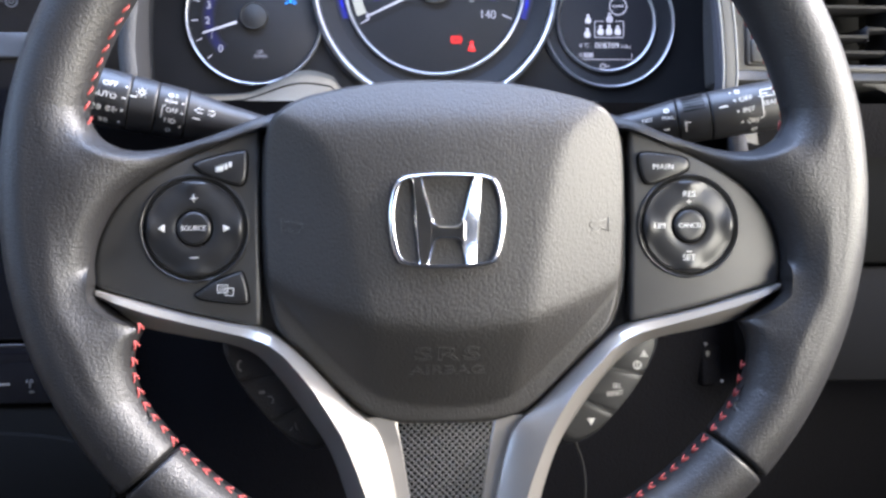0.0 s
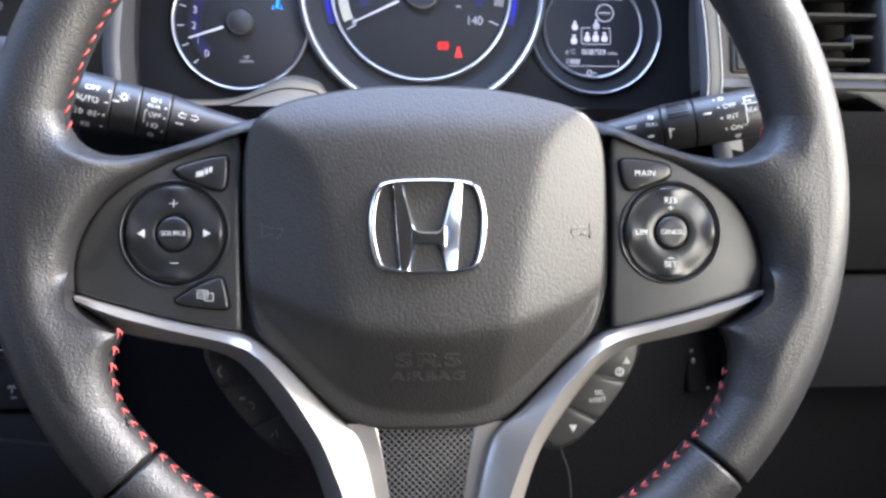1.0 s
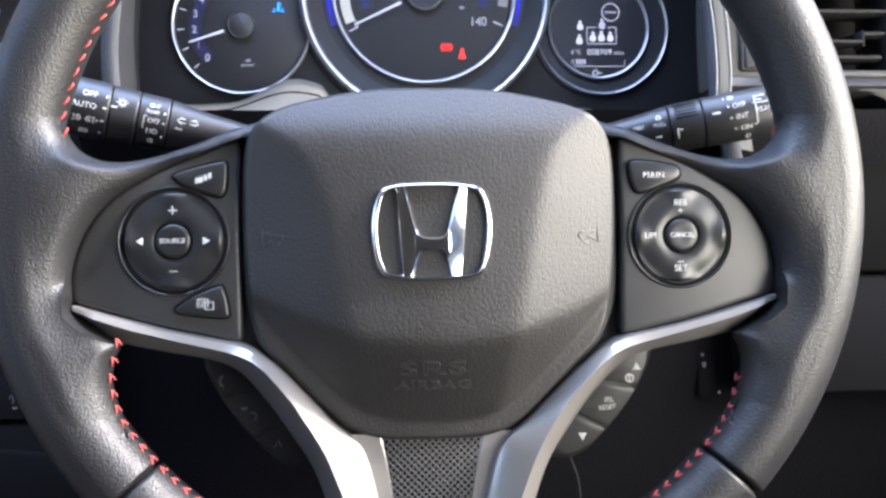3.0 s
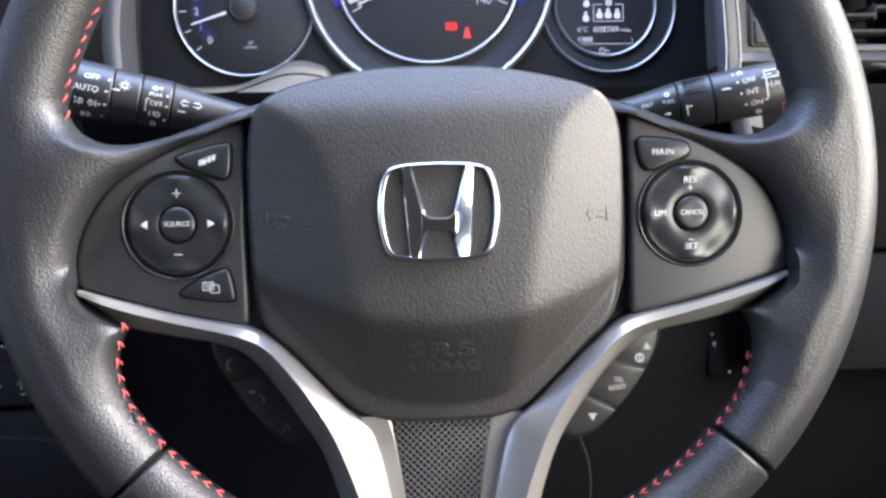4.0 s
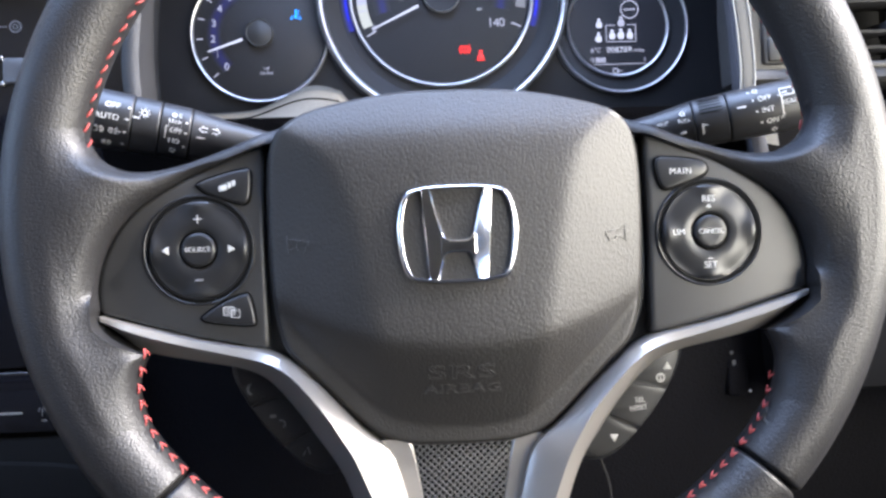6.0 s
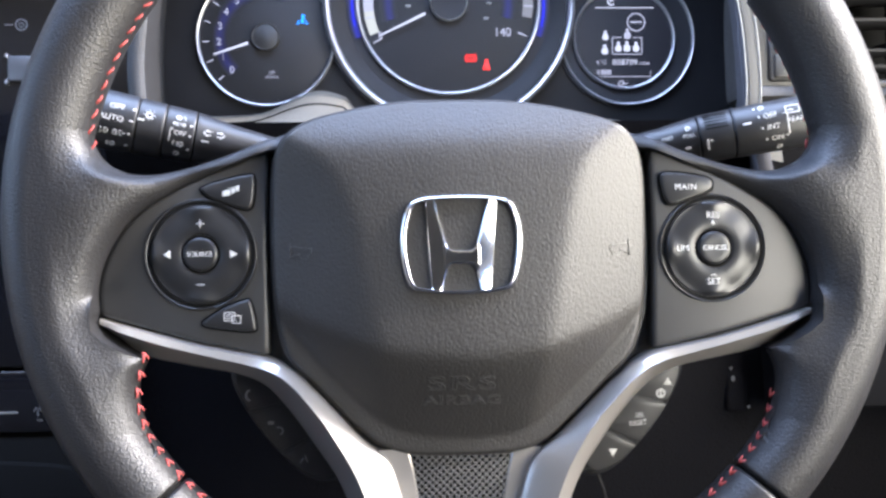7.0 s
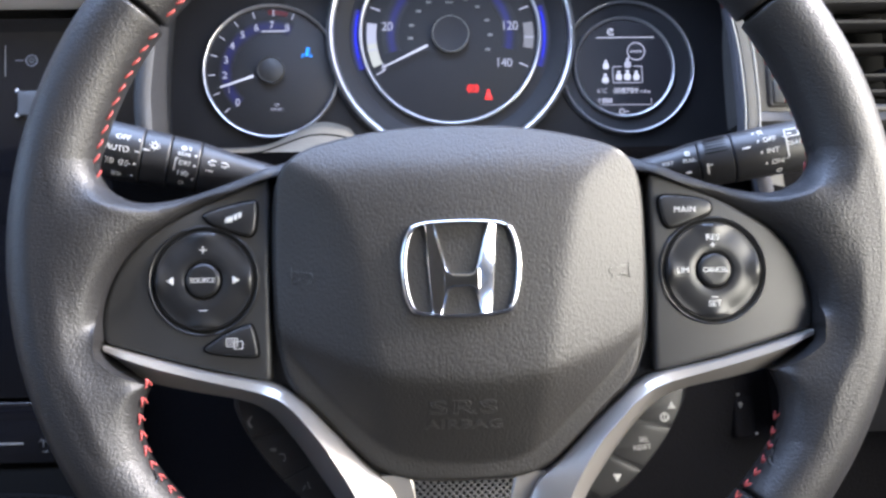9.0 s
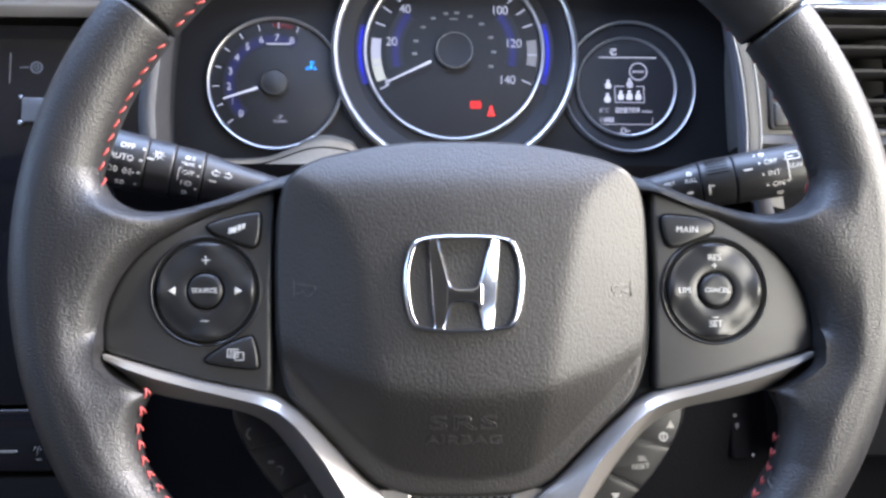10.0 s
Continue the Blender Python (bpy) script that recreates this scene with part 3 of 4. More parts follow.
        part("legend", letters("LIM", 3.4, (c[0] - 13.3, c[1], 3.1)), WHITE, ring, "white print")
        bm = box((c[0] - 0.3, c[1] + 10.4, 2.95), (2.2, 0.4, 0.2), 0.05)
        box((c[0] - 0.3, c[1] + 10.4, 2.96), (0.4, 2.2, 0.2), 0.05, bm)
        part("plus_mark", bm, WHITE, ring)
        part("minus_mark", box((c[0] - 0.4, c[1] - 11.2, 2.95), (2.4, 0.4, 0.2), 0.05), WHITE, ring)

# Silver spoke trims: a bright upper facet and a lower one that turns under.
TRIM_A = [(146.2, -25.2), (128, -30.4), (110, -35.4), (95, -38.8), (80, -42.0), (70.5, -47.2), (60.5, -55.5), (41.5, -74.5), (30.4, -84), (26, -94), (21.5, -113), (15.5, -146)]
TRIM_B = [(146.0, -27.2), (128, -33.8), (112, -38.3), (98, -41.8), (79, -46.6), (71, -51), (64.5, -56.8), (54, -69), (44.5, -84.4), (39, -97), (33, -114), (24, -146)]
def off_middle(pts):
    """The lower spoke's sideways set, fading out towards the rim."""
    return [(x + HUB_X * smooth01((-y - 45) / 30), y) for x, y in pts]


TRIM_C = [(145.4, -29.0), (131, -40.0), (113, -44.8), (93.3, -48.8), (81, -54), (70, -65.2), (59.5, -79.6), (50, -94.5), (43.5, -112), (40, -126), (38, -136), (36, -146)]
for side in (-1, 1):
    a, b, c = [spline(off_middle(mirrored(k, side)), 90) for k in (TRIM_A, TRIM_B, TRIM_C)]
    rings = []
    for i in range(90):
        s = i / 89
        k = smooth01(s / 0.06)
        ma, mc = a[i] * 0.8 + b[i] * 0.2, b[i] * 0.75 + c[i] * 0.25
        u = 2.6 * smooth01((s - 0.30) / 0.2)
        rings.append([(*a[i], -8), (*a[i], 0.6 + u), (*ma, 1.4 + 1.4 * k + u), (*b[i], 1.4 + (2.6 + 3.0 * smooth01((s - 0.3) / 0.2)) * k + u), (*mc, 0.6 + (1.0 + 2.4 * smooth01((s - 0.3) / 0.2)) * k + u), (*c[i], -3.6 - 2 * k), (*c[i], -11)])
    part("spoke_trim", loft(rings, caps=True), SILVER, wheel, "satin silver spoke trim", 28)

# Inner flanks of the silver trims, sloping down to the insert.
for side in (-1, 1):
    top = spline(off_middle(mirrored([(34, -80.5), (29.6, -85), (26, -94.2), (21.5, -113.2), (15.5, -146)], side)), 40)
    low = spline(off_middle(mirrored([(21.5, -80.5), (20.4, -85), (18.5, -94.2), (15.6, -113.2), (11.4, -146)], side)), 40)
    rings = [[(*low[i], -6), (*low[i], -0.3), (*(low[i] * 0.93 + top[i] * 0.07), 0.2), (*(low[i] * 0.1 + top[i] * 0.9), 0.5), (*(low[i] * 0.02 + top[i] * 0.98), 0.6), (*top[i], -6)] for i in range(40)]
    part("spoke_flank", loft(rings, caps=True), SILVER, wheel, "satin silver flank of the lower spoke", 28)

# Lower spoke with its perforated insert, and the parts behind.
part("lower_spoke", plate(off_middle([(-29, -86), (29, -86), (21.5, -105), (18, -122), (15, -146), (-15, -146), (-18, -122), (-21.5, -105)]), -10, -1.2, 0.6), PANEL, wheel, "dark grey lower spoke")
INSERT = off_middle([(-20.6, -81), (20.6, -81), (16.8, -105), (14.4, -122), (12.0, -141), (-12.0, -141), (-14.4, -122), (-16.8, -105)])
part("insert_field", plate(INSERT, -3, -0.9, 0.2), GAP, wheel, "black insert field")
bm = bmesh.new()
for k in range(-40, 41):
    for lean in (-1, 1):
        run = [(k * 2.95 + lean * (y + 84), y) for y in np.linspace(-81, -141, 241)]
        inside = [(x, y) for x, y in run if abs(x) < 12.0 + (y + 141) / 60 * 8.8 - 0.2]
        if len(inside) > 3:
            (x0, y0), (x1, y1) = inside[0], inside[-1]
            box(((x0 + x1) / 2 + HUB_X, (y0 + y1) / 2, -0.3), (math.hypot(x1 - x0, y1 - y0), 0.62, 0.9), 0.15, bm, math.degrees(math.atan2(y1 - y0, x1 - x0)))
insert = part("insert_mesh", bm, NET, wheel, "grey diamond mesh insert", 30)
tagged(insert, kind="stuff")
part("hub_cover", loft([[(x * k, y * k - 4, z) for x, y in spline([(70, 40), (30, 50), (-30, 50), (-70, 40), (-78, 0), (-70, -40), (-30, -74), (30, -74), (70, -40), (78, 0)], 60, True)] for k, z in ((1.0, -3), (1.0, -14), (0.8, -32), (0.62, -46))], caps=True), BLACK, wheel, "black hub cover behind the spokes")
for side in (-1, 1):
    o = spline(mirrored([(60, 40), (90, 34), (118, 22), (140, 0), (143, -22), (112, -37), (84, -46), (60, -60)], side), 60, True)
    part("spoke_back", plate(o, -20, -9, 2), BLACK, wheel, "black spoke backing")
    pod_o = spline(mirrored([(66, -48), (84, -42), (97, -44), (99.5, -52), (96, -62), (88, -75), (78, -87), (68, -96), (58, -99), (48, -94), (52, -78)], side), 70, True)
    pod = part("rear_pod", plate(pod_o, -36, -22.5, 3), BLACK, wheel, "black switch pod behind the spoke")
    far = spline(mirrored([(97.5, -46), (96.6, -56), (90.5, -69.5), (81, -82), (70, -92.6), (59, -97)], side), 31)
    near = spline(mirrored([(80, -47), (78, -56), (72, -66), (63, -76), (55, -85), (50, -91)], side), 31)
    for k in range(3):
        a, b = 10 * k + (0 if k == 0 else 0.35), 10 * k + (10 if k == 2 else 9.65)
        cut = lambda line, s: tuple(line[int(s)] * (1 - s % 1) + line[min(30, int(s) + 1)] * (s % 1))
        o = [cut(far, s) for s in np.linspace(a, b, 8)] + [cut(near, s) for s in np.linspace(b, a, 8)]
        key = part("pod_button", plate(o, -24, -21.6, 0.6), BLACK if side < 0 else PANEL, pod, "black pod button")
        z = -21.4
        if side > 0 and k == 0:
            part("arrow_mark", triangle((91.8, -58.2), 2.1, 90, z), WHITE, key)
            bm = arc_strip((88.6, -63.2), 1.3, 2.1, 0, 360, z - 0.2, z, 20)
            box((88.6, -63.2, z - 0.1), (0.7, 3.6, 0.2), 0.05, bm)
            part("info_mark", bm, WHITE, key)
        elif side > 0 and k == 1:
            bm = letters("SEL", 3.0, (79.0, -72.6, z), m=Matrix.Rotation(radians(-2), 4, "Z"))
            letters("RESET", 3.0, (78.2, -76.0, z), bm, m=Matrix.Rotation(radians(6), 4, "Z"))
            part("legend", bm, WHITE, key, "white print")
        elif side > 0:
            part("arrow_mark", triangle((66.8, -88.5), 2.1, 270, z), WHITE, key)
        elif k == 0:
            part("phone_mark", arc_strip((-90.0, -60.4), 2.0, 2.9, 110, 250, z - 0.2, z, 14), DIM, key, "grey handset symbol")
        elif k == 1:
            bm = box((-82, -72.4, z - 0.1), (2.6, 1.4, 0.2), 0.2)
            arc_strip((-78.6, -76), 1.4, 2.0, -60, 120, z - 0.2, z, 10, bm)
            part("call_mark", bm, DIM, key, "grey call symbol")
        else:
            bm = box((-67, -88, z - 0.1), (0.6, 3.4, 0.2), 0.1, turn=20)
            box((-69, -89, z - 0.1), (0.6, 2.4, 0.2), 0.1, bm, turn=-30)
            part("voice_mark", bm, DIM, key, "grey voice symbol")

# ======== steering column ========
column = thing("steering_column", "black plastic steering column shroud behind the wheel", "steering column", at=(0, 0, -46))
sec = spline([(58, 30), (46, 52), (0, 60), (-46, 52), (-58, 30), (-58, -30), (-44, -62), (0, -70), (44, -62), (58, -30)], 70, True)
part("shroud", loft([[(x * k, y * k, z) for x, y in sec] for k, z in ((0.8, -46.2), (0.93, -48), (1.0, -56), (1.08, -110), (1.15, -215))], caps=True), BLACK, column)


def stalk(name, side, label, end, joints, stout):
    """A tapered lever with turning knobs; joints: distances out from the wheel's middle line at which they meet."""
    th = thing(name, label, "stalk", "stalks on the column", at=(side * 56, 46, -92))
    p0, p1 = Vector((side * 56, 46, -92)), Vector(end)
    x = (p1 - p0).normalized()
    z = (Vector((0, 0, 1)) - x * x.z).normalized()
    turn = Matrix.Translation(p0) @ Matrix((x, z.cross(x), z)).transposed().to_4x4()
    length = (p1 - p0).length
    j = [(v - 56) / abs(x.x) for v in joints] + [length]

    def turned(prof, n=40):
        return loft([[turn @ Vector((s, stout * r * math.cos(a), stout * r * math.sin(a))) for a in np.linspace(0, 2 * math.pi, n, endpoint=False)] for s, r in prof], caps=True)
    part("lever", turned([(-12, 6.5), (6, 6.5), (j[0] * 0.45, 7.2), (j[0] * 0.75, 9.0), (j[0] - 4, 11.0), (j[0] - 0.9, 11.4), (j[0] - 0.5, 10.7)]), LEVER, th)
    for k in range(len(j) - 1):
        r0, r1 = 11.6 + 0.5 * k, 11.9 + 0.5 * k
        last = k == len(j) - 2
        tail = [(j[k + 1] - 2.5, r1), (j[k + 1] - 0.7, r1 - 0.8), (j[k + 1], r1 - 2.4)] if last else [(j[k + 1] - 0.9, r1), (j[k + 1] - 0.4, r1 - 0.8)]
        part("knob", turned([(j[k] - 0.4, r0 - 0.9), (j[k] + 0.2, r0 - 0.1), (j[k] + 1.0, r0)] + tail), LEVER, th, "black turning knob")

    def spot(u, angle, r):
        """A place on the lever: u from the wheel's middle line, angle up from the side that faces the driver."""
        m = turn @ Matrix.Rotation(radians(-side * angle), 4, "X") @ Matrix.Translation(((u - 56) / abs(x.x), 0, stout * r))
        return m @ Matrix.Rotation(math.pi, 4, "Z") if side < 0 else m

    def word(text, size, u, angle, r=12.75):
        part("legend", letters(text, size, (0, 0, 0), m=spot(u, angle, r), depth=0.06), WHITE, th, "white print")

    def dash(u, angle, w, h, r=12.75):
        bm = box((0, 0, 0), (w, h, 0.12), 0.05)
        bm.transform(spot(u, angle, r))
        return bm

    def mark(name, pieces, r=12.75, material=WHITE):
        """A symbol of bars: u, angle, width, height."""
        bm = bmesh.new()
        for u, angle, w, h in pieces:
            one = dash(u, angle, w, h, r)
            me = bpy.data.meshes.new("piece")
            one.to_mesh(me)
            one.free()
            bm.from_mesh(me)
            bpy.data.meshes.remove(me)
        part(name, bm, material, th, "white printed symbol" if material == WHITE else "dark grip rib")

    def round_mark(name, u, angle, r0, r1, r=12.75, rays=0):
        bm = arc_strip((0, 0), r0, r1, 0, 360, -0.06, 0.06, 17)
        for k in range(rays):
            a = 2 * math.pi * k / rays
            box((math.cos(a) * r1 * 1.5, math.sin(a) * r1 * 1.5, 0), (r1 * 0.6, 0.35, 0.12), 0.05, bm, math.degrees(a))
        bm.transform(spot(u, angle, r))
        part(name, bm, WHITE, th, "white printed symbol")

    def arrow_mark(u, angle, tip, r):
        """An arrow head outlined in white."""
        bm = bmesh.new()
        for up in (-1, 1):
            box((-tip * 0.0 - 0.0, up * 0.85, 0), (2.5, 0.4, 0.12), 0.05, bm, tip * up * 42)
            box((tip * 0.85, up * 1.25, 0), (0.4, 0.9, 0.12), 0.05, bm)
        bm.transform(spot(u, angle, r))
        part("arrow_head", bm, WHITE, th, "white printed symbol")

    def lamp_mark(u, angle, facing, rays, r):
        """A lamp seen from its side: a half disc outline with rays."""
        bm = arc_strip((facing * 0.4, 0), 1.0, 1.4, -90 if facing > 0 else 90, 90 if facing > 0 else 270, -0.06, 0.06, 12)
        box((facing * 0.2, 0, 0), (0.4, 2.6, 0.12), 0.05, bm)
        for k in range(rays):
            h = (k - (rays - 1) / 2) * 2.2 / max(1, rays - 1)
            box((-facing * 1.5, h, 0), (1.7, 0.3, 0.12), 0.05, bm, 0 if rays > 3 else -facing * h * 22)
        bm.transform(spot(u, angle, r))
        part("lamp_symbol", bm, WHITE, th, "white printed symbol")
    return word, mark, round_mark, arrow_mark, lamp_mark


word, mark, round_mark, arrow_mark, lamp_mark = stalk("indicator_stalk", -1, "black light and indicator stalk with white print", (-170, 67.5, -62), (126.5, 140, 152), 1.10)
word("OFF", 3.9, 160.5, 24, 12.8)
word("AUTO", 3.9, 162.1, 0, 12.8)
mark("knob_tick", [(153.4, 24, 1.0, 1.0), (153.7, 0, 1.8, 0.6), (153.9, -25, 1.2, 0.8), (154.5, -52, 1.2, 0.8)], 12.8)
lamp_mark(164.4, -26, 1, 3, 12.8)
lamp_mark(159.0, -26, -1, 3, 12.8)
mark("knob_tick", [(156.0, -26, 1.0, 0.5)], 12.8)
lamp_mark(161.0, -54, 1, 4, 12.8)
round_mark("light_symbol", 146.7, 20, 1.0, 1.5, 12.35, 8)
mark("index_line", [(150.0, 8, 3.2, 0.7)], 12.4)
round_mark("fog_symbol", 134.0, 30, 0.7, 1.2, 11.85)
mark("fog_symbol", [(131.4, 34, 1.6, 0.35), (131.4, 28, 1.6, 0.35)], 11.85)
word("REAR", 2.6, 133.4, 15, 11.85)
word("OFF", 3.3, 132.6, -4, 11.85)
mark("bracket_mark", [(136.9, -10, 0.4, 6.0), (136.3, 4, 1.4, 0.4), (128.3, 16, 1.0, 1.0), (128.1, -6, 1.2, 0.7), (128.2, -36, 1.0, 1.0)], 11.85)
mark("fog_symbol", [(134.9, -26, 0.5, 2.4), (133.2, -26, 0.5, 2.4)], 11.85)
round_mark("fog_symbol", 131.6, -26, 0.8, 1.3, 11.85)
round_mark("fog_symbol", 133.0, -50, 0.8, 1.3, 11.85)
mark("indicator_arrows", [(120.0, 14, 2.4, 0.4), (120.0, 5, 2.4, 0.4), (115.6, 14, 2.4, 0.4), (115.6, 5, 2.4, 0.4)], 11.3)
for u, tip in ((121.6, 1), (114.0, -1)):
    arrow_mark(u, 9.5, tip, 11.3)
mark("index_line", [(121.4, -10, 3.6, 0.6)], 11.3)

word, mark, round_mark, arrow_mark, lamp_mark = stalk("wiper_stalk", 1, "black wiper stalk with white print", (181, 65, -62), (127, 143), 1.04)
word("OFF", 3.7, 159.4, 20, 12.45)
word("INT", 3.7, 160.1, -6, 12.45)
word("ON", 3.7, 161.6, -32, 12.45)
round_mark("washer_symbol", 156.2, 44, 0.9, 1.4, 12.45)
round_mark("washer_symbol", 162.4, -58, 0.9, 1.4, 12.45)
mark("knob_tick", [(154.2, 20, 0.9, 0.9), (155.0, -6, 0.9, 0.9), (156.6, -32, 0.9, 0.9), (153.0, 44, 0.9, 0.9), (148.5, 10, 4.0, 0.8)], 12.45)
word("REAR", 3.4, 170.2, 2, 12.45)
mark("bracket_mark", [(166.7, -4, 0.6, 10.0), (165.9, 20, 1.4, 0.5), (165.9, -29, 1.4, 0.5)], 12.45)
mark("rear_wiper_symbol", [(169.8, 36, 6.0, 0.5), (169.8, 18, 6.0, 0.5), (166.7, 27, 0.5, 3.8), (172.7, 27, 0.5, 3.8), (168.6, 25, 2.4, 0.6)], 12.45)
mark("rib", [(135.0, 16 + 9 * k, 11.0, 0.7) for k in range(6)], 11.95, GAP)
word("PULL", 2.7, 121.9, 8, 11.6)
word("MIST", 2.7, 111.9, 10, 10.9)
round_mark("washer_symbol", 121.7, 28, 0.8, 1.3, 11.2)
mark("index_line", [(129.9, -20, 0.7, 5.5), (131.4, -12, 1.8, 0.5), (120.6, -20, 3.0, 0.9)], 12.0)

cable = thing("hanging_cable", "thin dark grey cable hanging below the steering column", "cable", at=(84, -110, -125))
part("cable", sweep(spline([(70, -96, -112), (80, -112, -120), (85, -126, -127), (88.5, -134, -131), (91, -144, -134), (92, -158, -137), (90, -176, -141)], 30), 0.7, 8), GREY, cable)

# ======== instrument cluster ========
FZ = -182.0
cluster = thing("instrument_cluster", "dark three-dial instrument cluster with chrome rings", "instrument cluster", at=(6.7, 90, FZ))
part("face", plate(spline([(-176, 110), (-172, 220), (-100, 252), (6.7, 262), (114, 252), (184, 220), (189, 110), (170, 86), (6.7, 82), (-157, 86)], 120, True), FZ - 14, FZ, 1), DARK, cluster, "matt black cluster face")


def chrome_ring(parent, c, r, width, z, height, material=RING, name="ring"):
    return part(name, lathe([(r - width * 0.7, z - height), (r - width * 0.6, z - 1.2), (r - width * 0.1, z - 0.15), (r + width * 0.2, z), (r + width * 0.5, z - 0.4), (r + width * 0.55, z - height)], (c[0], c[1], 0), 128), material, parent, "thin chrome ring")


def needle(parent, c, a, r0, r1, z):
    d = np.array([math.cos(radians(a)), math.sin(radians(a))])
    nrm = np.array([-d[1], d[0]])
    p0, p1 = np.array(c) + d * r0, np.array(c) + d * r1
    o = [tuple(p0 + nrm * 0.85), tuple(p0 - nrm * 0.85), tuple(p1 - nrm * 0.45), tuple(p1 + nrm * 0.45)]
    part("needle", plate(o, z - 0.6, z, 0.2), LIT_WHITE, parent, "white needle")


def tick(parent, c, a, r0, r1, w, mat, name="tick"):
    rm = (r0 + r1) / 2
    part(name, box((c[0] + rm * math.cos(radians(a)), c[1] + rm * math.sin(radians(a)), FZ + 2.0), (r1 - r0, w, 0.3), 0.05, turn=a), mat, parent)


TC = (-107.5, 138.0)
tacho = part("tachometer", lathe([(43.5, -4), (43.5, 0.6), (42.6, 1.2), (41.6, 1.2), (41.2, 1.6), (0.01, 1.6)], (*TC, FZ), 96), FACE, cluster, "round rev counter")
chrome_ring(tacho, TC, 42.2, 1.5, FZ + 4.0, 4)
part("hub_rim", lathe([(8.45, 3.4), (8.45, 4.9), (8.1, 5.3), (7.7, 5.0)], (*TC, FZ), 56), GREY, tacho, "thin grey cap edge")
part("hub_cap", lathe([(8.4, 1.4), (8.4, 4.2), (7.8, 4.8), (0.01, 5.0)], (*TC, FZ), 48), BLACK, tacho, "round black hub cap")
for k in range(9):
    a = 223.5 - 19.2 * k
    part("numeral", letters(str(k), 6.6, (TC[0] + 29.4 * math.cos(radians(a)), TC[1] + 29.4 * math.sin(radians(a)), FZ + 1.9)), LIT_DIM if k != 1 else DIM, tacho, "lit white numeral")
    tick(tacho, TC, a - 1.5, 35.5, 39.6, 0.7, LIT_DIM)
part("red_zone", arc_strip(TC, 36.5, 39.2, 74, 93, FZ + 1.5, FZ + 2.0), DULL_RED, tacho, "dim red band")
part("light_band", arc_strip(TC, 24, 33.5, 64, 226, FZ + 1.4, FZ + 1.66, 60), halo("dial_glow", (0.04, 0.03, 0.80), 0.032, TC[0] - 6.7, TC[1] - 90, 24, 33.5), tacho, "violet lit band")
bm = letters("UP", 2.8, (-104.2, 116.0, FZ + 1.9))
letters("DOWN", 2.4, (-104.2, 113.2, FZ + 1.9), bm)
part("legend", bm, LIT_DIM, tacho)
part("scale_caption", box((-106, 163.6, FZ + 1.8), (15, 1.0, 0.3), 0.1), LIT_DIM, tacho, "small grey caption bar")
bm = box((-85.0, 150.6, FZ + 1.9), (0.9, 4.6, 0.3), 0.3)
lathe([(1.1, 0.15), (1.1, 0.3), (0.01, 0.3)], (-85.0, 148.4, FZ + 1.75), 14, bm)
for x, y, w in ((-83.7, 152.0, 1.6), (-83.8, 150.4, 1.4), (-87.6, 147.2, 2.2), (-82.4, 147.2, 2.2), (-87.4, 148.6, 1.2), (-82.6, 148.6, 1.2)):
    box((x, y, FZ + 1.9), (w, 0.6, 0.3), 0.2, bm)
part("coolant_lamp", bm, LIT_CYAN, tacho, "lit blue coolant lamp")
needle(tacho, TC, 198.5, 11.5, 34.0, FZ + 4.2)

SC = (6.7, 160.0)
speedo = part("speedometer", lathe([(80.5, -4), (80.5, 3), (58.5, 1.0), (58.0, 1.2), (57.4, 1.6), (0.01, 1.6)], (*SC, FZ), 128), FACE, cluster, "round speedometer")
chrome_ring(speedo, SC, 57.4, 1.9, FZ + 4.4, 4)
part("bezel", lathe([(74.6, -3), (74.6, 4.0), (75.6, 6.4), (77.2, 7.2), (78.8, 6.4), (79.6, 4.0), (79.6, -3)], (SC[0] + 0.7, SC[1], FZ), 128), RING, speedo, "broad satin chrome bezel")
part("hub_rim", lathe([(11.85, 3.4), (11.85, 4.9), (11.5, 5.3), (11.1, 5.0)], (*SC, FZ), 56), STRIP, speedo, "thin grey cap edge")
part("hub_cap", lathe([(11.8, 1.4), (11.8, 4.6), (11.2, 5.2), (10.4, 5.0), (0.01, 5.2)], (*SC, FZ), 56), FACE, speedo, "round black hub cap")
for text, x, y in (("40", -25.0, 187.4), ("20", -33.7, 165.8), ("100", 36.2, 187.4), ("120", 45.0, 165.6), ("140", 40.8, 141.4)):
    part("numeral", letters(text, 8.0, (x, y, FZ + 1.9), spacing=0.92), LIT_DIM, speedo, "lit white numeral")
part("numeral", letters("0", 6.0, (-36.4, 139.4, FZ + 1.9)), LIT_DIM, speedo, "lit white numeral")
for a in (208, 190.5, 171.5, 160, 148, 137, 126, 54, 43, 31.5, 20, -2, -23):
    tick(speedo, SC, a, 47.5, 54.0, 0.9, LIT_DIM)
for a0, a1, lit in ((172, 186, LIT_DIM), (186, 202.6, SUNLIT_SEGMENT), (-10, 9, LIT_FAINT)):
    part("lit_segment", arc_strip(SC, 47.4, 53.6, a0, a1, FZ + 1.4, FZ + 1.9, 20), lit, speedo, "lit white scale segment")
for a0, a1 in ((167, 194), (-14, 14)):
    part("blue_glow", arc_strip(SC, 60.3, 61.0, a0, a1, FZ + 1.6, FZ + 2.4, 26), LIT_BLUE, speedo, "bright blue light arc")
BLUE_HALO = halo("blue_halo", (0.02, 0.02, 1.0), 0.10, 0, SC[1] - 90, 57.6, 63.8)
for a0, a1 in ((164, 201), (-20, 18)):
    part("glow_field", arc_strip(SC, 58.0, 63.5, a0, a1, FZ + 1.2, FZ + 1.75, 26), BLUE_HALO, speedo, "soft blue light field")
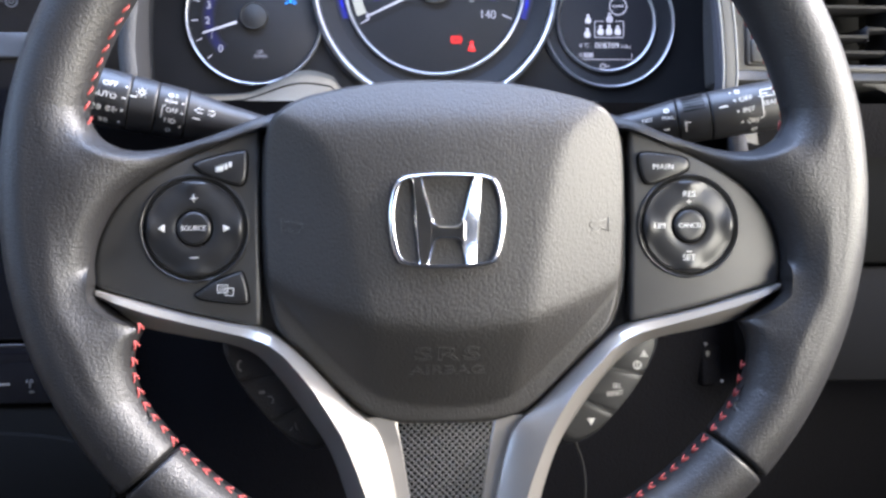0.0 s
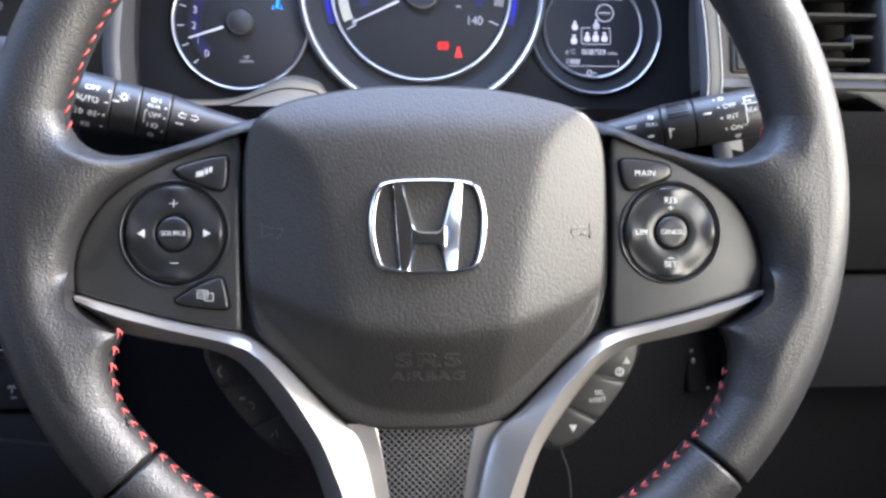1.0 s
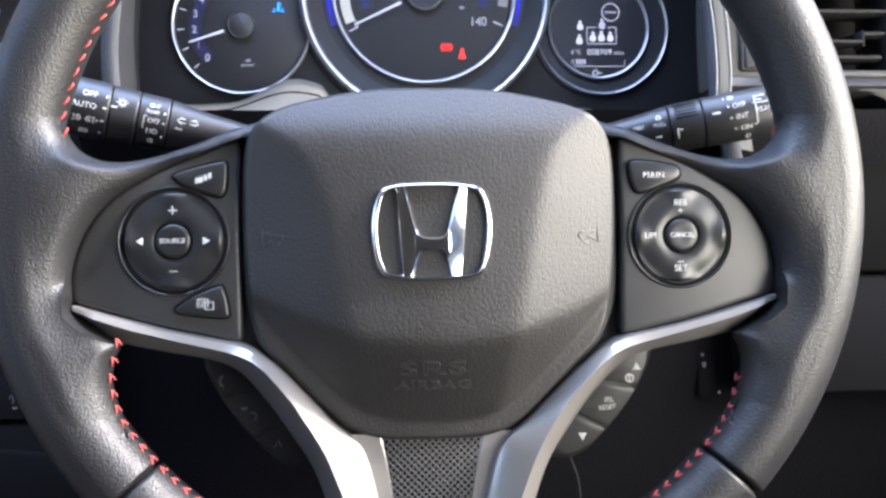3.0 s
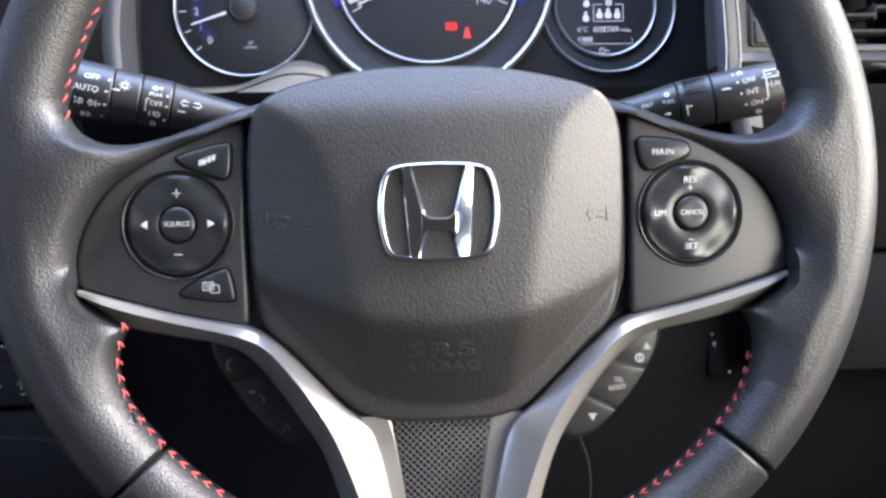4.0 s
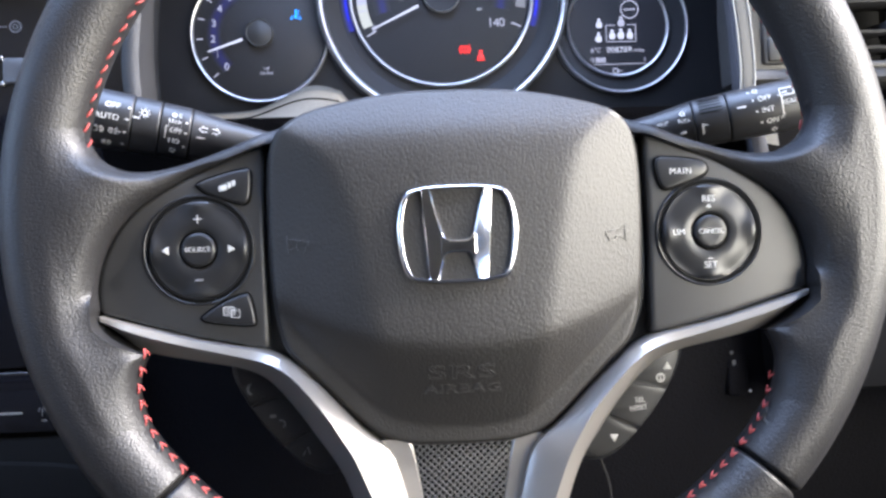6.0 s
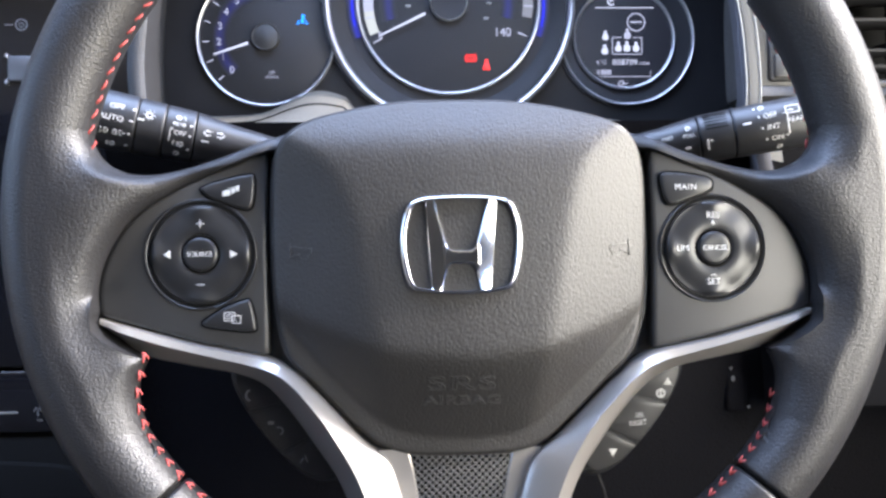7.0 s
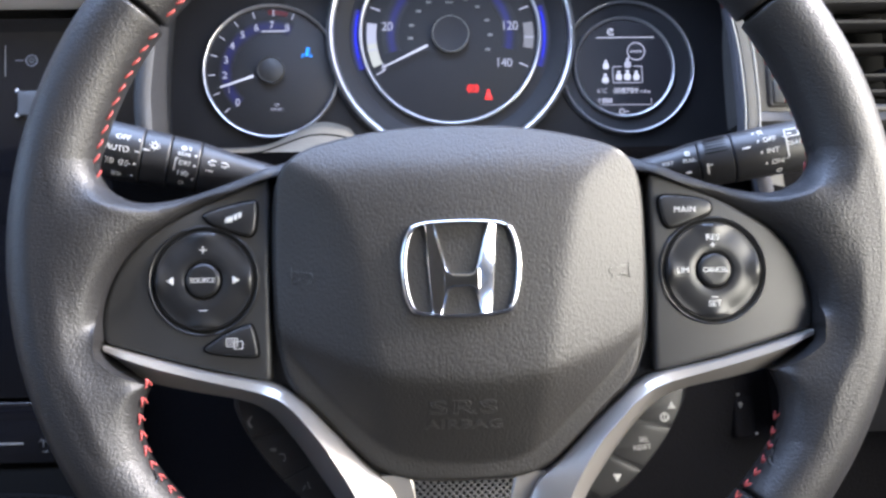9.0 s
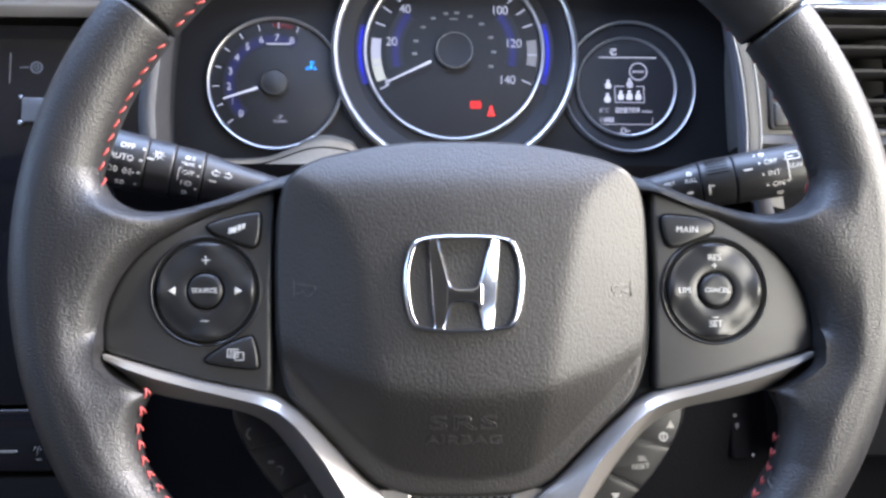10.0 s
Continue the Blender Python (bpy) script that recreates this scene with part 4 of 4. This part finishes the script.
SPEED_GLOW = halo("speed_glow", (0.04, 0.03, 0.80), 0.05, 0, SC[1] - 90, 34, 42)
for a0, a1 in ((140, 196), (-14, 40)):
    part("light_band", arc_strip(SC, 33.0, 44.0, a0, a1, FZ + 1.4, FZ + 1.66, 30), SPEED_GLOW, speedo, "violet lit band")
for a in (184, 165, 142, 122, 102, 86, 66, 46, 22, 0, -22):
    c, h = math.cos(radians(a)), math.sin(radians(a))
    part("small_figure", box((SC[0] + 25.6 * c, SC[1] + 25.6 * h, FZ + 1.8), (3.2, 1.7, 0.3), 0.2), DIM, speedo, "small grey figure bar")
part("scale_caption", box((6.4, 181.5, FZ + 1.8), (5.0, 1.0, 0.3), 0.1), DIM, speedo, "small grey caption bar")
part("dial_cone", lathe([(74.8, 5.0), (73.5, 4.6), (65.0, 1.9), (64.6, 1.2)], (*SC, FZ), 128), DARK, speedo, "dark grey sloping dial surround")
bm = arc_strip((20.4, 125.1), 1.7, 2.4, 0, 360, FZ + 1.7, FZ + 2.1, 20)
arc_strip((20.4, 125.1), 3.0, 3.7, 130, 230, FZ + 1.7, FZ + 2.1, 10, bm)
arc_strip((20.4, 125.1), 3.0, 3.7, -50, 50, FZ + 1.7, FZ + 2.1, 10, bm)
box((20.4, 125.1, FZ + 1.9), (0.8, 2.4, 0.4), 0.2, bm)
part("brake_lamp", bm, LIT_RED, speedo, "lit red brake lamp")
bm = lathe([(1.2, 1.7), (1.2, 2.1), (0.01, 2.1)], (30.3, 123.2, FZ), 16)
plate([(27.8, 117.8), (32.8, 117.8), (31.6, 121.8), (29.0, 121.8)], FZ + 1.7, FZ + 2.1, 0.1, bm)
part("belt_lamp", bm, LIT_RED, speedo, "lit red seat belt lamp")
needle(speedo, SC, 206.0, 16.5, 48.5, FZ + 4.6)

DC = (119.5, 138.0)
display = part("trip_display", lathe([(44, -4), (44, 1.5), (33.5, 0.5), (32.5, 1.6), (0.01, 1.6)], (*DC, FZ), 96), FACE, cluster, "round trip display")
chrome_ring(display, (120.6, 138.2), 42.6, 1.5, FZ + 3.4, 4)
chrome_ring(display, (118.6, 138.0), 32.0, 1.5, FZ + 3.4, 3)
Z = FZ + 1.9
part("screen", lathe([(31, 1.5), (30.8, 1.75), (0.01, 1.75)], (118.6, 138, FZ), 64), glow("lit_screen", (0.05, 0.05, 0.08), 0.04), display, "dim violet-grey screen")
bm = box((119.5, 157.2, Z + 0.2), (38, 0.6, 0.2), 0.1)
arc_strip((110.5, 161), 1.6, 2.4, 30, 330, Z, Z + 0.2, 16, bm)
box((110.5, 161.4, Z + 0.1), (2.6, 0.7, 0.2), 0.1, bm, 45)
part("cruise_symbol", bm, LIT_WHITE, display, "lit white symbol")
bm = arc_strip((126.5, 148), 5.2, 6.0, 0, 360, Z, Z + 0.2, 32)
for k in range(4):
    box((123.6 + 1.9 * k, 148, Z + 0.1), (1.3, 1.5, 0.2), 0.2, bm)
part("speed_symbol", bm, LIT_DIM, display, "lit white symbol")


def seat_symbol(x, y, k, mat=LIT_WHITE):
    bm = plate(spline([(x - 1.9 * k, y - 2.6 * k), (x, y - 3.3 * k), (x + 1.9 * k, y - 2.6 * k), (x + 2.1 * k, y - 0.4 * k), (x + 1.2 * k, y + 1.2 * k), (x - 1.2 * k, y + 1.2 * k), (x - 2.1 * k, y - 0.4 * k)], 18, True), Z - 0.1, Z + 0.25, 0.1)
    plate(spline([(x - 0.9 * k, y + 1.7 * k), (x + 0.9 * k, y + 1.7 * k), (x + 1.0 * k, y + 3.0 * k), (x, y + 3.5 * k), (x - 1.0 * k, y + 3.0 * k)], 14, True), Z - 0.1, Z + 0.25, 0.1, bm)
    part("seat_symbol", bm, mat, display, "lit white symbol")


for x, y, k in ((106.6, 139.4, 0.9), (106.0, 130.4, 0.95), (114.8, 132.2, 0.95), (120.4, 132.4, 1.0), (126.2, 132.2, 0.95)):
    seat_symbol(x, y, k)
seat_symbol(120.8, 140.4, 1.0, LIT_DIM)
bm = box((111, 133, Z), (0.6, 10, 0.2), 0.1)
box((130, 133, Z), (0.6, 10, 0.2), 0.1, bm)
box((120.5, 127.6, Z), (19, 0.6, 0.2), 0.1, bm)
box((114, 138.2, Z), (6, 0.6, 0.2), 0.1, bm)
box((127.4, 138.2, Z), (5.6, 0.6, 0.2), 0.1, bm)
part("car_outline", bm, LIT_DIM, display, "lit white outline")
part("legend", letters("6°C", 4.2, (103.8, 122.2, Z)), LIT_DIM, display, "lit white figures")
part("legend", letters("008709", 5.2, (119.0, 122.2, Z), spacing=1.05), LIT_WHITE, display, "lit white figures")
part("legend", letters("miles", 3.4, (131.6, 121.8, Z)), LIT_DIM, display, "lit white figures")
bm = letters("0", 4.2, (101.6, 116, Z))
letters("1", 4.2, (135.4, 115.6, Z), bm)
for k in range(4):
    box((104.2 + 1.7 * k, 116, Z), (1.2, 3.2, 0.2), 0.1, bm)
box((119, 113.2, Z), (34, 0.5, 0.2), 0.1, bm)
part("gauge_bar", bm, LIT_DIM, display, "lit white bar gauge")
bm = arc_strip((116.1, 108.8), 1.2, 2.0, 0, 360, Z, Z + 0.2, 16)
box((119.4, 108.8, Z), (2.6, 0.7, 0.2), 0.1, bm)
part("mode_symbol", bm, LIT_DIM, display, "lit white symbol")

# ======== dashboard ========
dash_ob = thing("dashboard", "dark grey moulded dashboard with hooded instruments", "dashboard", at=(0, 60, -200))


def wall_strip(front, back, z_front, z_back, thick, n=30):
    f, b = spline(front, n), spline(back, n)
    rings = []
    for i in range(n):
        d = thick
        rings.append([(f[i][0], f[i][1], z_front), (b[i][0], b[i][1], z_back), (b[i][0] + d, b[i][1], z_back - 2), (f[i][0] + d, f[i][1], z_front - 4), (f[i][0] + d * 0.93, f[i][1], z_front - 0.8), (f[i][0] + d * 0.75, f[i][1], z_front + 1.6), (f[i][0] + d * 0.5, f[i][1], z_front + 2.6), (f[i][0] + d * 0.22, f[i][1], z_front + 1.8)])
    return loft(rings, caps=True)


part("hood_side", wall_strip([(-156.5, 74), (-157.5, 86), (-158.1, 107), (-153.5, 150), (-146, 180), (-138, 200)], [(-169.5, 74), (-170.5, 95), (-171.1, 131), (-167.5, 175), (-161, 210), (-152, 240)], -100, FZ, -10), BLACK, dash_ob, "black inner side of the instrument hood")
# Lighter copy of the left side's black: the light is in its colour.
part("hood_side", wall_strip([(165.5, 40), (158, 81), (154, 125), (149.5, 158), (144, 180), (138, 200)], [(188, 40), (188, 90), (188, 131), (184, 175), (178, 210), (168, 240)], -90, FZ, 9), surface("lightened_hood_lining", (0.065, 0.064, 0.072), 0.8, grain=0.2, size=1.0, spec=0.2), dash_ob, "black inner side of the instrument hood")
HOOD_EDGE = [(155, 58), (156.6, 77), (157, 92), (154.7, 121), (148.9, 149.4), (143, 172), (136, 196)]
for dx in (0.0, 7.6):
    path = [(x + dx, y, -84.6) for x, y in spline(HOOD_EDGE, 30)]
    part("hood_strip", sweep(path, 0.42, 10), STRIP, dash_ob, "thin satin chrome strip")
edge = spline(HOOD_EDGE, 30)
part("hood_band", loft([[(x + 1.6, y, -90), (x + 1.7, y, -85.2), (x + 4.5, y, -84.8), (x + 7.2, y, -85.2), (x + 7.3, y, -90)] for x, y in edge], around=False), BAND, dash_ob, "grey band between the strips")
part("hood_strip", sweep([(-168.9 + 0.0004 * (y - 95) ** 2, y, -111) for y in np.linspace(78, 150, 20)], 0.55, 8), SATIN, dash_ob, "thin satin chrome strip")
hood_top = [[(x, 199 - 0.45 * (z + 96) + 14 * math.cos((x - 5) / 120), z + 8 * math.cos((x - 5) / 110)) for x in np.linspace(-172, 184, 40)] for z in (-196, -168, -140)]
hood_top += [[(x, 208 - 0.45 * (z + 96) + 14 * math.cos((x - 5) / 120), z + 8 * math.cos((x - 5) / 110)) for x in np.linspace(-172, 184, 40)] for z in (-137, -166, -196)]
part("hood_top", loft(hood_top, around=False, along=True), BLACK, dash_ob, "black instrument hood")
# Lip below the dials, rising towards the glass.
# The left hump stands in for a sunlit reflection on the glass.
lip = []
for s in np.linspace(0, 1, 14):
    lip.append([(x, 97 - 24 * s - 6 * s * s + (12 * (1 - s)) * (math.exp(-((abs(x - 6.7) - 84) / 24) ** 2) if x < 6.7 else -0.4) - 14 * (1 - s) * smooth01((66 - abs(x - 6.7)) / 14) - min(0.0006 * (x - 6.7) ** 2, 8.0 if x < 0 else 20.0), -180 + 78 * s) for x in np.linspace(-172, 184, 70)])
lip.append([(x, 66 if x < 20 else 58, -108 if x < 20 else -104) for x in np.linspace(-172, 184, 70)])
lip.append([(x, 55, -190) for x in np.linspace(-172, 184, 70)])
seam = [(x, y + 0.4, z) for x, y, z in lip[5]][4:34]
part("lip_seam", sweep(seam, 0.55, 6), GAP, dash_ob, "thin dark moulding seam")
part("cluster_lip", loft(lip, around=False), LIP, dash_ob, "lip below the dials, sunlit beige in its colour", 40)
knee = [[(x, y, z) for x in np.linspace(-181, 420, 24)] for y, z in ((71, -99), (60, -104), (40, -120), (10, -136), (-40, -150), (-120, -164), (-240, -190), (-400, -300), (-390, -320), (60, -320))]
part("knee_panel", loft(knee, around=False, caps=False), FOOTWELL, dash_ob, "lower dash panel, shade put into its near-black colour")
# Right side: switch, ledge and grey panel beside the column.
part("side_panel", plate(spline([(176, 170), (212, 172), (212, 104), (209, 92), (178, 88), (172, 100)], 60, True), -150, -121, 2), GREY, dash_ob, "grey panel beside the hood")
ledge = [[(x, y, z) for x in np.linspace(176, 428, 30)] for y, z in ((97, -152), (96, -124), (93, -119), (88, -118), (85, -121), (84.5, -150))]
part("ledge", loft(ledge, around=False), BLACK, dash_ob, "dark grey ledge below the vent")
# Black sheet stands in for the shade inside the arch opening.
part("arch_recess", plate([(176, 90), (428, 90), (428, 60), (176, 60)], -172, -150, 1), GAP, dash_ob, "recess below the ledge, its shade a black sheet")
arch = spline([(232, 90), (251, 85.6), (265, 83.5), (278, 77), (290, 66), (296, 62)], 30)
part("arch", loft([[(x, y, -150), (x, y, -121), (x + 1.5, y + 1.5, -119.5), (x + 40, 97, -121), (x + 40, 97, -150)] for x, y in arch], around=False), BLACK, dash_ob, "black rounded arch over the recess")
# These pads carry their shade as a near-black colour.
part("side_pad", plate([(172, 62), (430, 62), (430, -20), (190, -20), (178, 0)], -150, -118, 2.5), GAP, dash_ob, "soft dash pad, blackened for its shade")
part("lower_pad", plate([(186, -22), (430, -22), (430, -90), (196, -90)], -160, -121, 2.5), VOID, dash_ob, "panel below the dash pad, blackened for its shade")
DASH_TOP = ((169.5, -121), (172, -117), (178, -122), (215, -190), (250, -330), (236, -720), (220, -720), (200, -330), (169.5, -200))
for x0, x1 in ((-1090, -182), (214, 428)):
    part("dash_top", loft([[(x, y, z) for x in np.linspace(x0, x1, 12)] for y, z in DASH_TOP], around=False, along=True), GREY, dash_ob, "grey dash top")
part("dash_top", loft([[(x, y, z) for x in np.linspace(-182, 214, 12)] for y, z in ((262, -186), (266, -184), (262, -330), (236, -720), (220, -720), (240, -330))], around=False, along=True), GREY, dash_ob, "grey dash top")
switch = thing("dash_switch", "dark rocker switch set in the grey dash panel", "switch", at=(195, 113, -121))
part("surround", box((195, 113, -120.5), (20, 33, 3), 1.5), BLACK, switch)
part("rocker", box((195, 121, -119), (15, 14, 3), 1.2), GREY, switch, "grey rocker")
part("rocker", box((195, 105, -119.2), (15, 14, 3), 1.2), PANEL, switch)
part("mark", box((197, 106, -117.4), (4, 3, 0.3), 0.3), DIM, switch)

start = thing("start_switch", "small black switch plate with white marks", "switch", at=(178, -82, -160))
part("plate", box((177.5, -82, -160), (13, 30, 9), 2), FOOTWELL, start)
for x, y, k in ((173.8, -69.3, 2.2), (175.0, -76.2, 2.2)):
    bm = box((x, y, -155.3), (k, k * 1.2, 0.3), 0.4)
    box((x, y - 1.0, -155.3), (k * 0.5, k, 0.3), 0.2, bm)
    part("mark", bm, DIM, start)
part("mark", box((184.3, -93.8, -155.3), (1.8, 1.8, 0.4), 0.8), WHITE, start)

vent = thing("air_vent", "black air vent with level slats and a silver edge", "air vent", at=(247, 92, -150))
part("cavity", plate([(212, 176), (284, 176), (284, 88), (212, 88)], -190, -170, 1), GAP, vent, "black cavity")
part("frame", box((247, 95, -135), (72, 4.5, 34), 1.5), GREY, vent)
part("frame", box((212, 132, -135), (5, 90, 34), 1.5), BLACK, vent)
part("frame", box((281, 132, -135), (7, 90, 34), 2.5), BLACK, vent)
part("silver_edge", box((300, 169.6, -122), (190, 6.0, 12), 2), SATIN, vent, "satin silver edge")
SLAT = ((-1.8, -126), (-0.6, -122.5), (0.8, -122), (1.4, -124), (4.6, -152), (2.4, -152))
for y, x0, x1 in ((105.6, 214.5, 272), (114.9, 214.5, 261.3), (119.5, 261.6, 274), (132.6, 214.5, 276), (146.8, 214.5, 277), (159.0, 214.5, 278)):
    part("slat", loft([[(x, y + a, z) for a, z in SLAT] for x in (x0, x1)], caps=True), DARK, vent, "dark grey slat", 30)
part("slat_clip", box((261.4, 117, -128), (1.2, 9, 10), 0.4), DARK, vent, "dark grey slat clip")

# ======== centre stack (beside the wheel's other side) ========
centre = thing("infotainment_panel", "gloss black touchscreen panel with silver edge strip", "touchscreen", at=(-420, 30, -150))
part("glass", plate([(-640, 160), (-181, 160), (-176, 100), (-180, -60), (-640, -60)], -170, -140, 2), GLOSS, centre, "gloss black glass")
# Pale bluish colour carries the sky's light on the silver strip.
part("edge_strip", box((-415, 167.6, -132), (470, 5.2, 18), 1.6), surface("sky_lit_silver", (0.50, 0.50, 0.54), 0.4, metal=0.25, mottle=0.05), centre, "satin silver edge strip")
bm = arc_strip((-239, 134.4), 2.6, 3.6, 0, 360, -140, -139.8, 24)
arc_strip((-239, 134.4), 0.9, 1.6, 0, 360, -140, -139.8, 16, bm)
box((-246, 134.4, -139.9), (5, 0.8, 0.2), 0.1, bm)
part("camera_symbol", bm, surface("faint_print", (0.10, 0.10, 0.11), 0.5), centre, "faint grey symbol")
bm = box((-229, 109, -139), (34, 14.6, 2.5), 1)
# Corner glints of the key, built as small satin pieces.
for y in (101.6, 116.4):
    part("key_glint", box((-246.4, y, -138.4), (2.0, 2.6, 1.2), 0.4), SATIN, centre, "glint at the key's corner, shaped as a satin piece")
part("panel_line", box((-254, 134, -139.9), (0.5, 18, 0.3), 0.1), DIM, centre, "faint upright line")
part("silver_key", bm, surface("brushed_grey", (0.12, 0.12, 0.125), 0.4, metal=0.6), centre, "satin silver key")
socket = thing("socket_panel", "gloss black socket panel with white print", "panel", at=(-400, -80, -150))
part("panel", plate([(-640, -62), (-181, -62), (-186, -97), (-640, -97)], -172, -141, 2), GLOSS, socket)
bm = box((-231, -85.4, -140.8), (0.45, 4.2, 0.3), 0.1)
box((-232.6, -83.8, -140.8), (0.45, 2.6, 0.3), 0.1, bm, -25)
box((-229.6, -83.8, -140.8), (0.45, 2.6, 0.3), 0.1, bm, 25)
part("plug_symbol", bm, DIM, socket, "white plug symbol")
part("legend", letters("USB", 1.8, (-230, -90, -140.8)), DIM, socket, "white print")
part("legend_bar", box((-251, -85.4, -140.8), (18, 1.2, 0.3), 0.1), DIM, socket, "small white caption bar")
console = thing("centre_console", "lower centre console, blackened for its shade", "console", at=(-400, -250, -150))
# Gap black stands in for shade on the console and its tray.
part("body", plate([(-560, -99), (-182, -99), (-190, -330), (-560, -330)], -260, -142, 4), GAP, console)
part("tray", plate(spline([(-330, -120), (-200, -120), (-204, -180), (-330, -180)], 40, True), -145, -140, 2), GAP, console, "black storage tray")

# ======== far right: door and footwell ========
kick = thing("door_pocket", "dark grey rounded door pocket in the footwell", "door pocket", m=Matrix.Identity(4), at=(330, 210, 0))
pocket_c = LOCAL @ Vector((0.300, -0.245, -0.25)) * 1000
bm = bmesh.new()
bmesh.ops.create_uvsphere(bm, u_segments=40, v_segments=20, radius=1.0)
for v in bm.verts:
    v.co = Vector((v.co.x * 95, v.co.y * 150, v.co.z * 80 if v.co.z > 0 else v.co.z * pocket_c.z)) + pocket_c
part("pocket", bm, DARK, kick, "dark grey moulded pocket")
bm = sweep([pocket_c + Vector((93 * math.cos(a), 148 * math.sin(a), 10)) for a in np.linspace(0.6, 5.6, 40)], 3.0, 10)
part("pocket_rim", bm, BLACK, kick, "black pocket rim")


def slab(name, lo, hi, material, holes=()):
    """A wall slab across x (or y), with openings cut through; metres. holes: (a0, a1, z0, z1)."""
    axis = 0 if hi[0] - lo[0] < hi[1] - lo[1] else 1
    other = 1 - axis
    cuts_a = sorted({lo[other], hi[other], *[h[0] for h in holes], *[h[1] for h in holes]})
    cuts_z = sorted({lo[2], hi[2], *[h[2] for h in holes], *[h[3] for h in holes]})
    bm = bmesh.new()
    for a0, a1 in zip(cuts_a, cuts_a[1:]):
        for z0, z1 in zip(cuts_z, cuts_z[1:]):
            am, zm = (a0 + a1) / 2, (z0 + z1) / 2
            if any(h[0] < am < h[1] and h[2] < zm < h[3] for h in holes):
                continue
            c, s = [0, 0, zm], [0, 0, z1 - z0]
            c[axis], s[axis] = (lo[axis] + hi[axis]) / 2, hi[axis] - lo[axis]
            c[other], s[other] = am, a1 - a0
            r = bmesh.ops.create_cube(bm, size=1.0)
            for v in r["verts"]:
                v.co = Vector([v.co[i] * s[i] + c[i] for i in range(3)]) * 1000
    return tagged(new(name, finish(name, bm, material, 0)), name.replace("_", " ") + " of the car cabin, unseen trim", "cabin", kind="structure")


# Front sill raised out of view to keep sun off the knee panel.
slab("wall_1", (0.43, -1.95, 0.0), (0.50, 1.05, 1.36), TRIM, [(-0.75, 0.10, 0.68, 1.30), (0.10, 0.42, 0.875, 1.30), (-1.65, -0.82, 0.74, 1.14)])
slab("wall_2", (-1.17, -1.95, 0.0), (-1.10, 1.05, 1.36), TRIM, [(-0.75, 0.42, 0.80, 1.14)])
slab("wall_3", (-1.10, -0.92, 0.0), (0.43, -0.85, 1.36), CLOTH, [(-1.0, 0.35, 1.0, 1.22)])
# Unseen footwell back wall in gap black, which keeps the footwell dark.
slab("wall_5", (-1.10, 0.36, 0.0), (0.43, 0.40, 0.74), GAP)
# Unseen slab added across the windscreen opening's passenger half.
slab("wall_6", (-1.10, 0.26, 0.93), (-0.48, 0.30, 1.36), TRIM)
slab("wall_4", (-1.10, 1.05, 0.0), (0.43, 1.12, 1.36), BLACK)
for name, lo, hi, mat in (("floor", (-1.17, -2.02, -0.05), (0.50, 1.12, 0.0), CLOTH), ("ceiling", (-1.17, -2.02, 1.36), (0.50, -0.06, 1.42), HEADLINER)):
    bm = bmesh.new()
    r = bmesh.ops.create_cube(bm, size=1.0)
    for v in r["verts"]:
        v.co = Vector([(v.co[i] * (hi[i] - lo[i]) + (lo[i] + hi[i]) / 2) * 1000 for i in range(3)])
    tagged(new(name, finish(name, bm, mat, 0)), "dark carpeted cabin floor" if name == "floor" else "pale fabric cabin headliner", name, kind="structure")
